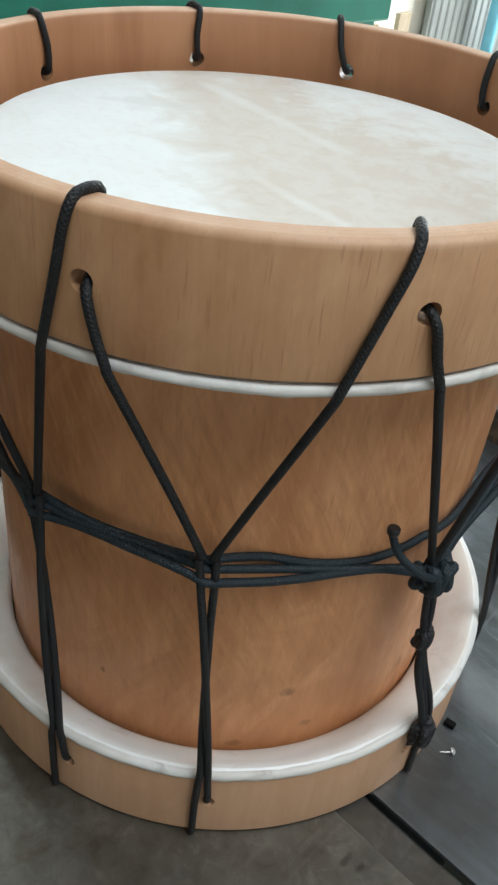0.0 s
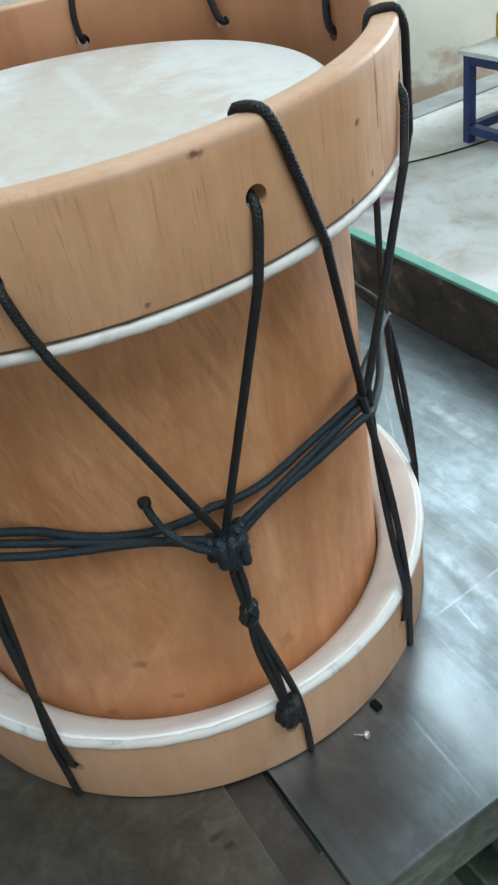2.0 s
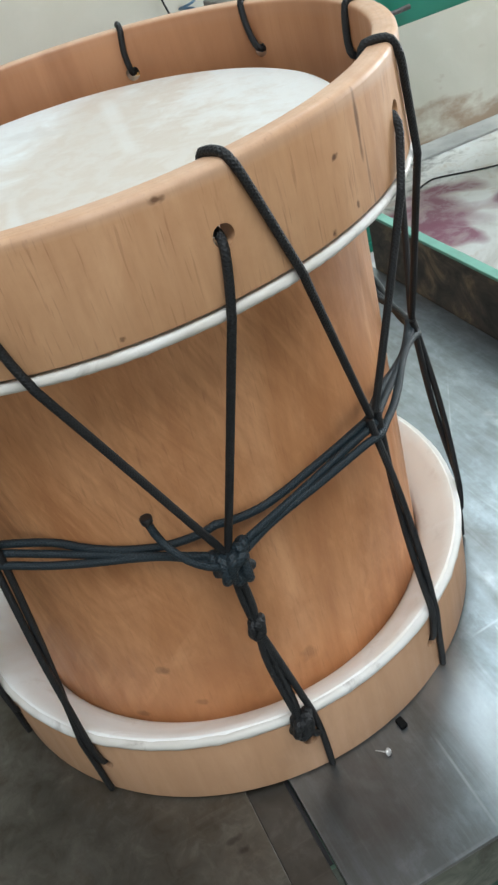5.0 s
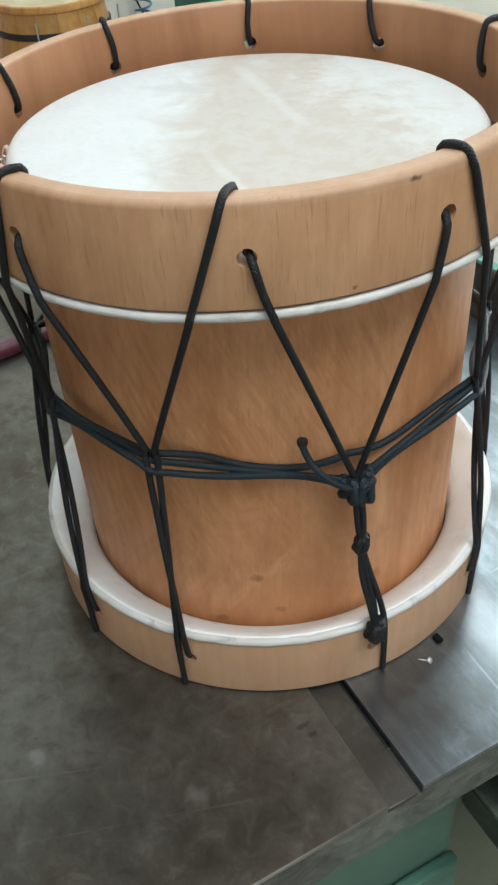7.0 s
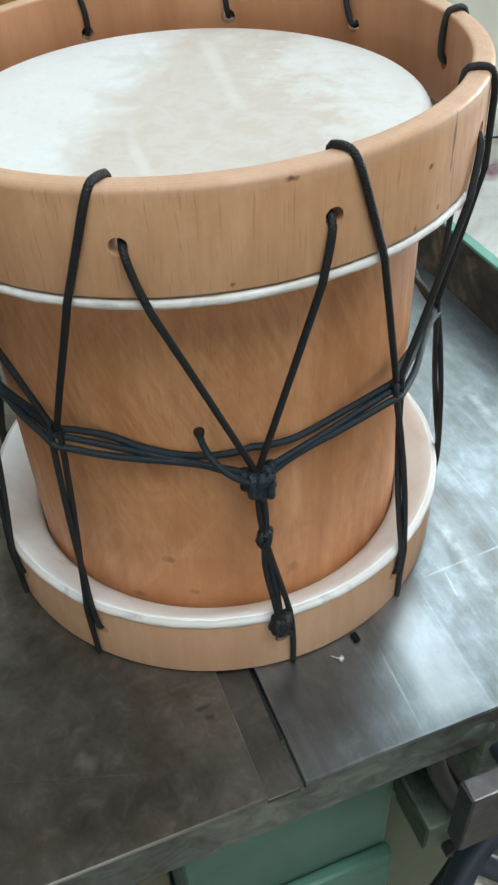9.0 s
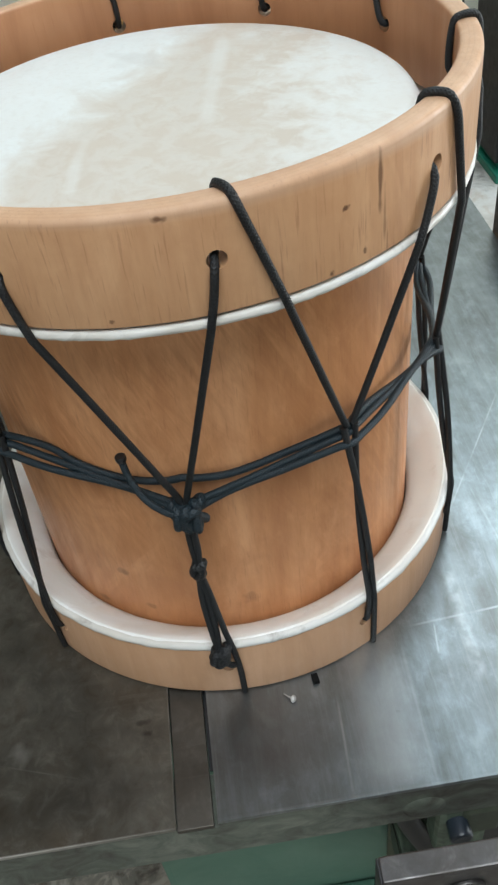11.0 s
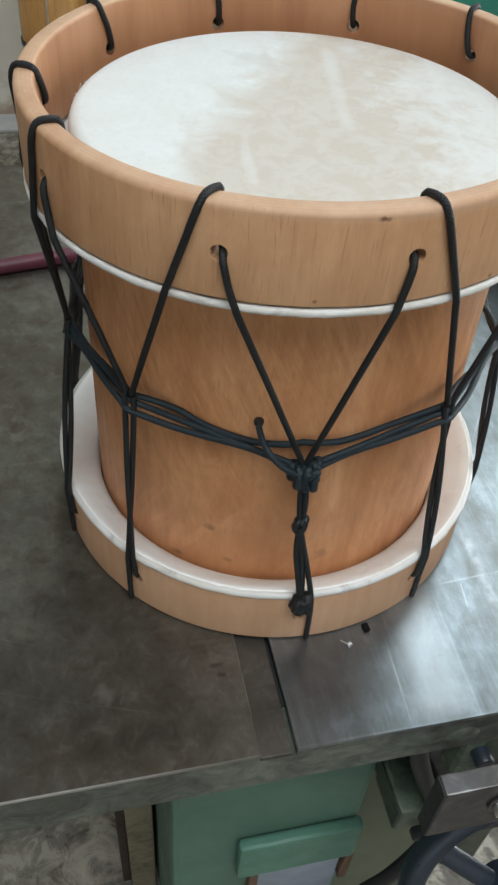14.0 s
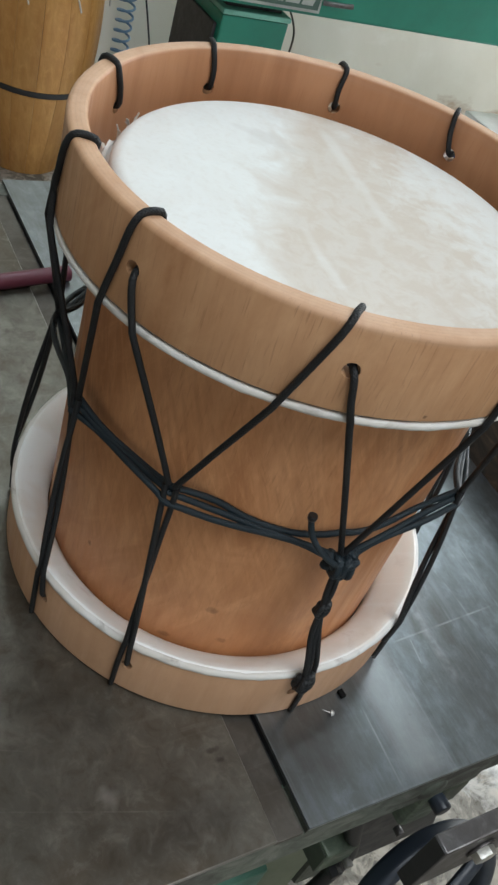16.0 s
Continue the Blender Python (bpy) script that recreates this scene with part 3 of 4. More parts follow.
def floor_material():
    m = shader("concrete_floor", (0.45, 0.44, 0.42), 0.62)
    n = Net(m)
    cloud = n.noise(n.place((2.2, 2.2, 2.2)), 1.0, 7, 0.64, 0.8)
    patch = n.noise(n.place((11, 11, 11)), 1.0, 7, 0.7, 0.6)
    grit = n.noise(n.place((160, 160, 160)), 1.0, 3, 0.6)
    dirty = n.ramp(cloud, (0.3, (0.075, 0.068, 0.057)), (0.5, (0.135, 0.122, 0.10)), (0.68, (0.25, 0.23, 0.195)))
    dirty = n.mix(n.grey(patch, 0.50, 0.60, 0, 0.75), dirty, (0.36, 0.32, 0.26))
    grime = n.noise(n.place((24, 24, 24), shift=(2, 5, 0)), 1.0, 7, 0.68, 0.8)
    dirty = n.mix(n.grey(grime, 0.50, 0.58, 0, 0.8), dirty, (0.40, 0.36, 0.30))
    dirty = n.mix(n.grey(grime, 0.45, 0.38, 0, 0.75), dirty, (0.070, 0.050, 0.036))
    pale_floor = n.ramp(cloud, (0.3, (0.46, 0.42, 0.37)), (0.44, (0.69, 0.67, 0.635)), (0.58, (0.81, 0.81, 0.795)))
    pale_floor = n.mix(n.grey(patch, 0.54, 0.70, 0, 0.6), pale_floor, (0.50, 0.38, 0.27))
    # Outside this area the floor is dark: dirt, plus the machine's shade as colour.
    pale_area = n.math("MAXIMUM", n.spot((2.2, 1.3, 0), 2.2, (1, 0.85, 1), 0.35), n.spot((0.95, 0.05, 0), 0.42, (1, 1, 1), 0.4))
    pale_area = n.grey(n.math("ADD", n.grey(pale_area, 0.0, 1.0, 0.0, 1.0), n.grey(patch, 0.3, 0.7, -0.25, 0.25)), 0.15, 0.5, 0, 1)
    c = n.mix(pale_area, dirty, pale_floor)
    for place, size, st in (((1.42, 2.03, 0), 0.26, (1.1, 0.8, 1)), ((1.64, 2.15, 0), 0.17, (1.4, 0.5, 1)), ((1.55, 1.93, 0), 0.15, (1.5, 0.5, 1)), ((1.36, 1.86, 0), 0.12, (1.0, 1.0, 1))):
        s = n.math("MULTIPLY", n.spot(place, size, st, 0.7), n.grey(patch, 0.72, 0.45, 0.35, 0.95))
        c = n.mix(s, c, (0.27, 0.10, 0.15))
    n.colour(c)
    n.rough(n.grey(cloud, 0.3, 0.7, 0.75, 0.5))
    n.bump(patch, 0.15, 0.004)
    n.bump(grit, 0.1, 0.001)
    return m


def plaster(name, base):
    m = shader(name, base, 0.85)
    n = Net(m)
    cloud = n.noise(n.place((1.3, 1.3, 1.3)), 1.0, 6, 0.6)
    n.colour(n.ramp(cloud, (0.3, tuple(v * 0.8 for v in base)), (0.7, tuple(v * 1.1 for v in base))))
    n.bump(cloud, 0.1, 0.01)
    return m


wall_mat, floor_mat = wall_material(), floor_material()
plain_wall, roof_mat = plaster("plain_wall", (0.62, 0.59, 0.53)), plaster("roof", (0.13, 0.12, 0.11))
ROOM = room(0, 0)
U0, U1, V0, V1, HIGH = -3.6, 5.6, -3.2, 2.60, 3.6
solid("floor", box(U0 - 0.2, U1 + 0.2, V0 - 0.2, V1 + 0.2, -0.12, 0.0), floor_mat, "dirty concrete workshop floor, shade by the machine in its colour, purple stains", "floor", ROOM, kind="structure")
solid("wall_north", box(U0, U1, V1, V1 + 0.18, 0.0, HIGH), wall_mat, "beige limewashed wall with damp brown patches near the floor", "wall", ROOM, kind="structure")
# East, west and south walls are unseen, added to enclose and bounce the light.
solid("wall_east", joined(box(U1, U1 + 0.18, V0, 0.55, 0, HIGH), box(U1, U1 + 0.18, 2.25, V1 + 0.18, 0, HIGH), box(U1, U1 + 0.18, 0.55, 2.25, 0, 0.75), box(U1, U1 + 0.18, 0.55, 2.25, 2.45, HIGH)), plain_wall, "unseen plain beige wall added to close the room, open at the east fill", "wall", ROOM, kind="structure")
solid("wall_west", box(U0 - 0.18, U0, V0 - 0.18, V1 + 0.18, 0, HIGH), plain_wall, "unseen plain beige wall added to close the room", "wall", ROOM, kind="structure")
solid("wall_south", joined(box(U0, -2.15, V0 - 0.18, V0, 0, HIGH), box(0.35, U1 + 0.18, V0 - 0.18, V0, 0, HIGH), box(-2.15, 0.35, V0 - 0.18, V0, 2.75, HIGH)),
      plain_wall, "unseen plain beige wall added to close the room, open at the south fill", "wall", ROOM, kind="structure")


def with_holes(u0, u1, v0, v1, z0, z1, holes):
    """A slab with rectangular openings, each (u0, u1, v0, v1); the openings do not share a stretch of u."""
    bits, at = [], u0
    for a, b, c, d in sorted(holes):
        bits += [box(at, a, v0, v1, z0, z1), box(a, b, v0, c, z0, z1), box(a, b, d, v1, z0, z1)]
        at = b
    bits.append(box(at, u1, v0, v1, z0, z1))
    return joined(*bits)


# Unseen roof, added dark so that the steel plates reflect little.
solid("ceiling", joined(with_holes(U0 - 0.18, U1 + 0.18, 0.2, V1 + 0.18, HIGH, HIGH + 0.08, [(0.24, 2.80, 1.25, 2.27)]), with_holes(U0 - 0.18, U1 + 0.18, V0 - 0.18, 0.2, HIGH, HIGH + 0.08, [(-0.9, 1.1, -2.2, -0.6)])),
      roof_mat, "unseen grey roof added over the room, open at both overhead lamps", "ceiling", ROOM, kind="structure")
kerb_mat = paint("kerb_grey", (0.44, 0.44, 0.42), (0.24, 0.22, 0.19), 0.8, 3.0, 0.7, 22)
solid("trim", box(U0, U1, 2.465, V1 - 0.003, 0.0, 0.012, 0.004), kerb_mat, "low grey concrete kerb along the foot of the wall", "kerb", ROOM, kind="structure")

# ---- the machine table under the drum ----
machine = thing("planing_machine", "green cast-iron woodworking machine with a worn grey steel table", "machine", room(0, 0))
EDGE = -0.2248                        # front edge of the plates
part("table_plate", box(-1.15, -0.0524, EDGE, 0.527, TOP - 0.0030, TOP, 0.0004, 1), plate_steel, machine, "dark stained steel plate with rubbed edges")
part("slot_strip", box(-0.0523, -0.0326, EDGE + 0.0004, 0.527, TOP - 0.0080, TOP - 0.0042, 0.0005), strip_steel, machine, "dark recessed steel strip between the plates")
# Two added dark fillers close the slot; their colour stands for its shade.
part("slot_floor", box(-0.0324, -0.0302, EDGE + 0.032, 0.527, TOP - 0.0080, TOP - 0.0074), dark_metal, machine, "black filler sheet painting the slot's shade")
part("slot_wall", box(-0.0298, 0.0, EDGE + 0.0305, 0.527, TOP - 0.0080, TOP - 0.0031), dark_metal, machine, "dark filler under the plate painting the slot's shade")
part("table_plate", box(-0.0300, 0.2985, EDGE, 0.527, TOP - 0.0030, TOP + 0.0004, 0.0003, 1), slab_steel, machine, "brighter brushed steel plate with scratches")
part("apron", joined(box(-1.15, -0.0525, EDGE + 0.0005, EDGE + 0.03, TOP - 0.041, TOP - 0.0031), box(-0.0525, -0.0299, EDGE + 0.0005, EDGE + 0.03, TOP - 0.041, TOP - 0.0081), box(-0.0299, 0.1300, EDGE + 0.0005, EDGE + 0.03, TOP - 0.041, TOP - 0.0031), box(0.1300, 0.2985, EDGE + 0.0005, EDGE + 0.03, TOP - 0.030, TOP - 0.0031)), apron_paint, machine, "dirty green-grey cast apron")
part("apron", box(-1.15, 0.2985, 0.499, 0.525, TOP - 0.039, TOP - 0.0031, 0.002), apron_paint, machine)
part("fence", box(0.2990, 0.3075, -0.50, 0.309, TOP - 0.03, TOP + 0.0565, 0.001), fence_rust, machine, "dark rusty steel side plate")
part("fence_edge", box(0.2985, 0.3085, -0.50, 0.3095, TOP + 0.0566, TOP + 0.0600, 0.001), mint_edge, machine, "mint green painted top edge")
part("base_body", box(-0.098, 0.085, -0.153, 0.40, 0.0, TOP - 0.0372, 0.008), pale_green, machine, "faded pale green cast base")
part("base_body", box(-1.10, -0.86, -0.12, 0.38, 0.0, TOP - 0.0125, 0.008), pale_green, machine)
part("inner_panel", box(0.0855, 0.24, -0.125, 0.38, 0.0, TOP - 0.0372, 0.004), olive, machine, "olive painted inner panel")
part("side_housing", box(0.2405, 0.290, -0.13, 0.36, 0.22, TOP - 0.0395, 0.006), bracket_paint, machine, "dark green side housing")
part("ledge", box(-0.036, 0.0840, -0.1665, -0.1535, 0.448, 0.522, 0.004), ledge_paint, machine, "green painted cast ledge")
part("lower_panel", box(-0.012, 0.074, -0.1600, -0.1535, 0.20, 0.4460, 0.002), cool_grey, machine, "pale blue-grey panel under the ledge")
for x in (-0.022, 0.0765):
    part("foot_bracket", box(x, x + 0.009, -0.1640, -0.1535, 0.38, 0.4460, 0.001), rust_brown, machine, "small rust-brown bracket under the ledge")
wheel_paint = paint("wheel_paint", (0.022, 0.030, 0.042), (0.10, 0.10, 0.10), 0.32, 5.0, 0.4, 30)
lug_green = mottled("lug_green", ((0.36, (0.045, 0.050, 0.038)), (0.46, (0.095, 0.125, 0.090)), (0.54, (0.130, 0.170, 0.122)), (0.66, (0.19, 0.22, 0.165))), 40, 0.5, 8.0)
part("guide_bar", box(0.048, 0.62, -0.2680, -0.2550, TOP - 0.062, TOP, 0.0012), bar_steel, machine, "flat brown-grey steel guide bar")
part("bar_end", box(0.0470, 0.0481, -0.2675, -0.2555, TOP - 0.0615, TOP - 0.0005, 0.0004), dark_metal, machine, "black end of the guide bar")


def sheared(bm, top, k):
    for v in bm.verts:
        v.co.x += (top - v.co.z) * k
    return bm


part("bracket", box(0.0860, 0.122, -0.200, -0.1252, 0.600, 0.636, 0.003), lug_green, machine, "grey-green cast bracket, its shaded side painted on")
# Thin darker sheet: the shade on the bracket's left side as paint.
part("bracket_side", box(0.0846, 0.0859, -0.1985, -0.1535, 0.6015, 0.6340, 0.0005), bracket_paint, machine, "dark olive sheet painting the shade on the bracket's side")
part("bracket_bolt", moved(drum_of(0.0065, 0.0065, 0.010, 6, 0.0010, "y"), 0.108, -0.2085, 0.5935), dark_metal, machine, "dark bolt in the bracket")
part("bracket_bolt", moved(drum_of(0.0042, 0.0040, 0.008, 16, 0.0008, "y"), 0.118, -0.2075, 0.6045), pale_steel, machine, "short pale bolt end")
part("gearbox", sheared(box(0.0760, 0.190, -0.1825, -0.1255, 0.490, TOP - 0.0415, 0.006), 0.75, 0.42), dark_metal, machine, "black block under the table")
part("casting", box(0.092, 0.124, -0.2225, -0.2005, 0.744, TOP - 0.0415, 0.005), lug_green, machine, "worn grey-green casting under the apron")
part("casting_tip", moved(drum_of(0.0036, 0.0032, 0.007, 14, 0.0006, "y"), 0.096, -0.2260, 0.738), bar_steel, machine, "short pale bolt end")
part("boss", moved(lathe([(0.0, 0.0030), (0.006, 0.0028), (0.0100, 0.0020), (0.0120, 0.0004), (0.0124, -0.004), (0.0, -0.004)], 28), 0.082, EDGE + 0.0008, 0.8235, 90, "X"), apron_paint, machine, "worn pale green boss on the apron")
part("stud", moved(drum_of(0.0070, 0.0062, 0.016, 20, 0.0022, "y"), 0.103, EDGE - 0.0090, 0.7925), wheel_paint, machine, "short dark round stud")
part("lug", box(0.104, 0.133, -0.2245, -0.2030, 0.771, TOP - 0.0415, 0.006), bracket_paint, machine, "dark green lug under the apron")
bolt = part("bolt", moved(drum_of(0.0085, 0.0085, 0.008, 6, 0.0012, "y"), 0.091, -0.2762, 0.825), shader("zinc", (0.62, 0.61, 0.57), 0.35, 0.8), machine, "bright hexagonal bolt head")
part("washer", moved(drum_of(0.011, 0.011, 0.002, 20, 0.0004, "y"), 0.091, -0.2702, 0.825), bar_steel, machine)
WHEEL = (0.146, -0.2585, 0.633, 68.0, "X")          # centre of the handwheel, leaning back
part("handwheel", moved(lathe(rounded(0.0655, 0.0825, -0.0095, 0.0095, (0.006,) * 4, 4), 64, True), *WHEEL), wheel_paint, machine, "dark blue-black iron handwheel rim")
part("hub", moved(drum_of(0.021, 0.018, 0.042, 24, 0.003), *WHEEL), wheel_paint, machine, "round wheel hub")
for a in (20, 140, 260):
    c, d = math.cos(radians(a)), math.sin(radians(a))
    part("spoke", moved(tube([(0.014 * c, 0.014 * d, 0.012), (0.045 * c, 0.045 * d, 0.006), (0.070 * c, 0.070 * d, 0.0)], 0.0085, 10, 0.012, squash=0.7), *WHEEL), wheel_paint, machine)
part("hose", tube([(0.070, -0.1915, 0.80), (0.084, -0.1925, 0.73), (0.104, -0.1925, 0.668), (0.1325, -0.1925, 0.588), (0.134, -0.192, 0.525), (0.113, -0.192, 0.452), (0.085, -0.186, 0.37), (0.07, -0.185, 0.22), (0.09, -0.18, 0.012)], 0.0075, 12, 0.012), rubber_black, machine, "black rubber hose")
side_tan = mottled("side_tan", ((0.36, (0.09, 0.07, 0.04)), (0.46, (0.19, 0.155, 0.095)), (0.6, (0.25, 0.21, 0.13))), 30, 0.6, 5.0)
post = thing("wooden_post", "tan wooden post behind the machine base, its shaded side painted dark", "post", room(0, 0))
part("post_body", box(-0.1370, -0.1030, -0.020, 0.060, 0.0, TOP - 0.0125, 0.002), side_tan, post)
# Dark strip puts the shade of the post's left face into colour.
part("post_edge", box(-0.1490, -0.1372, 0.000, 0.058, 0.0, TOP - 0.0125, 0.002), post_dark, post, "dark brown strip painting the post's shaded side")

# ---- the drum ----
R_SHELL, R_IN, R_HOOP, R_LOW = 0.1241, 0.1392, 0.150, 0.1510
H_HOOP, H_TOP, H_LOW = 0.2636, 0.3102, 0.0445
H_HOLE, H_RING, H_LOW_HOLE = 0.2868, 0.2607, 0.0262
RING_AT = {3: -1.0}                    # a cord that runs more slanted over the hoop than below it
CORD = 0.00177
HOLES = (-109.2, -68.4, -35.7, 4.0, 41.0, 75.4, 110.3, 147.5, -178.8, -143.5)      # holes of the upper hoop
OVER = (-110.0, -71.0, -33.0, 7.6, 42.2, 79.0, 111.2, 147.8, -176.5, -136.3)       # where each cord passes over its rim
LOW = (-114.0, -87.2, -45.6, -13.2, 24.5, 60.0, 95.0, 131.0, 167.0, -157.0)        # holes of the lower hoop
LOW_EDGE = (-116.8, -89.3, -43.0, -11.3, 27.2, 62.6, 92.4, 128.4, 164.4, -159.6)   # where the other cord passes under it
JOIN = ((-124.2, 0.1370, 0.1740), (-91.5, 0.1385, 0.1725), (-48.6, 0.1375, 0.1545), (-13.3, 0.1405, 0.1755), (23.5, 0.1395, 0.1715),
        (57.0, 0.139, 0.172), (93.0, 0.139, 0.172), (129.0, 0.139, 0.172), (166.0, 0.139, 0.172), (-159.0, 0.139, 0.172))


def lean(p):
    """The upper hoop does not sit level: it rises to the back, its ring and cords with it; it is cut a little taller on one side."""
    w = min(max((p[2] - 0.20) / 0.055, 0.0), 1.0)
    top = min(max((p[2] - 0.292) / 0.015, 0.0), 1.0)
    return Vector((p[0], p[1], p[2] + w * (0.0216 * p[0] + 0.018 * p[1]) + top * (0.0008 - 0.009 * p[0])))


def leaning(bm, from_radius=0.0):
    for v in bm.verts:
        if v.co.xy.length > from_radius:
            k = min((v.co.xy.length - from_radius) / 0.012, 1.0) if from_radius else 1.0
            v.co = v.co.lerp(lean(v.co), k)
    return bm


drum = thing("drum", "natural wood drum, white rawhide head, black lacing, on steel table", "drum", Matrix.Translation((0, 0, TOP + 0.0006)))


def drilled(bm, holes, height, r0, r1, size):
    """Cuts round radial holes into a hoop."""
    hoop = bpy.data.objects.new("hoop_blank", bpy.data.meshes.new("hoop_blank"))
    bm.to_mesh(hoop.data)
    bm.free()
    pins = joined(*[moved(moved(drum_of(size, size, r1 - r0, 20, axis="x"), r0, 0, 0), 0, 0, height, a) for a in holes])
    cutter = bpy.data.objects.new("hoop_pins", bpy.data.meshes.new("hoop_pins"))
    pins.to_mesh(cutter.data)
    pins.free()
    scene.collection.objects.link(hoop)
    scene.collection.objects.link(cutter)
    cut = hoop.modifiers.new("cut", "BOOLEAN")
    cut.object, cut.operation, cut.solver = cutter, "DIFFERENCE", "EXACT"
    bpy.context.view_layer.update()
    done = bpy.data.meshes.new_from_object(hoop.evaluated_get(bpy.context.evaluated_depsgraph_get()))
    out = bmesh.new()
    out.from_mesh(done)
    for ob in (hoop, cutter):
        bpy.data.objects.remove(ob)
    bpy.data.meshes.remove(done)
    return out


part("shell", lathe([(R_SHELL - 0.008, 0.02), (R_SHELL, 0.02), (R_SHELL, 0.280), (R_SHELL - 0.005, 0.2850), (R_SHELL - 0.008, 0.2850)], 160, True), shell_wood, drum, "orange-brown wooden shell with vertical grain and small knots")
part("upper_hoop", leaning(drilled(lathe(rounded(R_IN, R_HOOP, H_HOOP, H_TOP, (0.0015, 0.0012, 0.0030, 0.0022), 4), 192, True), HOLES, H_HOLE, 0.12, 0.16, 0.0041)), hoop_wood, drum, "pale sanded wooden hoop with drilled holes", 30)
part("lower_hoop", drilled(lathe(rounded(R_LOW - 0.0075, R_LOW, 0.0, H_LOW, (0.0015, 0.0020, 0.0015, 0.0015)), 192, True), LOW, H_LOW_HOLE, 0.12, 0.17, 0.0038), low_hoop_wood, drum, "pale sanded wooden hoop resting on the table", 30)


def rough_ring(bm, seed):
    """Hand-rolled hide is never quite even."""
    for v in bm.verts:
        n = 0.6 * noise.noise(Vector((v.co.x * 90, v.co.y * 90, seed * 7.0))) + 0.8 * noise.noise(Vector((v.co.x * 300, v.co.y * 300, v.co.z * 300 + seed)))
        v.co += Vector((v.co.x, v.co.y, 0)).normalized() * 0.0005 * n + Vector((0, 0, -0.0005 * abs(n)))
    return bm


def head_profile():
    pts = [(0.0, 0.2876), (0.05, 0.2875), (0.10, 0.2873), (0.1178, 0.2869)]
    for k in range(1, 7):
        a = radians(90 - 15 * k)
        pts.append((0.1178 + 0.0072 * math.cos(a), 0.2797 + 0.0072 * math.sin(a)))
    return pts + [(0.1252, 0.2690), (0.1260, 0.2634), (0.1300, 0.2615), (0.138, 0.2606), (0.1465, 0.2606)]


part("drumhead", leaning(lathe(head_profile(), 160), 0.1262), head_hide, drum, "white and cream rawhide drumhead with rounded edge")
part("flesh_ring", leaning(rough_ring(lathe(rounded(0.1455, 0.1508, H_RING - 0.0023, H_RING + 0.0019, (0.0019,) * 4, 4), 288, True), 1)), ring_hide, drum, "white rawhide roll under the upper hoop")
part("lower_skin", lathe([(0.1504, 0.0470), (0.1497, 0.0490), (0.1480, 0.0498), (0.1455, 0.0490), (0.1415, 0.0452), (0.1365, 0.0412), (0.1315, 0.0368), (0.1280, 0.0332), (0.1254, 0.0296), (0.1246, 0.0200)], 160), rim_hide, drum, "cream rawhide lapped round the shell inside the lower hoop")
part("flesh_ring", rough_ring(lathe(rounded(0.1464, 0.1521, 0.0442, 0.0494, (0.0024,) * 4, 4), 192, True), 2), ring_hide, drum, "white rawhide roll on the lower hoop")


def trimmed_hide(seed, count):
    """Ragged strips of trimmed hide standing between head and hoop."""
    rnd = random.Random(seed)
    for k in range(count):
        a = -196 + 38 * rnd.random()
        r = 0.1310 + 0.004 * rnd.random()
        z = 0.2640 + 0.003 * rnd.random()
        h, lean = 0.005 + 0.009 * rnd.random(), rnd.uniform(-5, 5)
        p = [pol(a, r, z), pol(a + lean * 0.4, r - 0.002 * rnd.random(), z + h * 0.55), pol(a + lean, r - 0.003 * rnd.random(), z + h)]
        part("hide_strip", tube(p, 0.0005 + 0.0006 * rnd.random(), 5, 0.004, squash=0.35), rim_hide, drum, "ragged trimmed strip of hide")


trimmed_hide(4, 40)


def share(top, rc, hc):
    """How much of a taut cord's length lies on the hoop, above the ring."""
    on_hoop = top - H_RING
    return on_hoop / (on_hoop + math.hypot(H_RING - hc, 0.1522 - rc))


def hole_cord(i, j):
    """From hole i down the outside to join j, taut over the ring."""
    a, (b, rc, hc) = HOLES[i], JOIN[j]
    b += 0.8 * (1 if turn(a - b) > 0 else -1)
    d, top = turn(b - a), H_HOLE - 0.002
    ring = RING_AT.get(i, a + d * share(top, rc, hc))
    g = turn(ring - a)
    below = pol(ring + 0.02 * d, 0.1519, H_RING - 0.0035)
    return [pol(a, 0.1400, H_HOLE + 0.0004), pol(a + 0.10 * g, 0.1470, H_HOLE + 0.0004), pol(a + 0.28 * g, 0.1516, H_HOLE - 0.0036), pol(a + 0.62 * g, 0.1521, H_HOLE - 0.016), pol(ring, 0.1524, H_RING),
            *[below.lerp(pol(b, rc, hc), k) for k in (0.0, 0.3, 0.6, 0.85, 1.0)]]


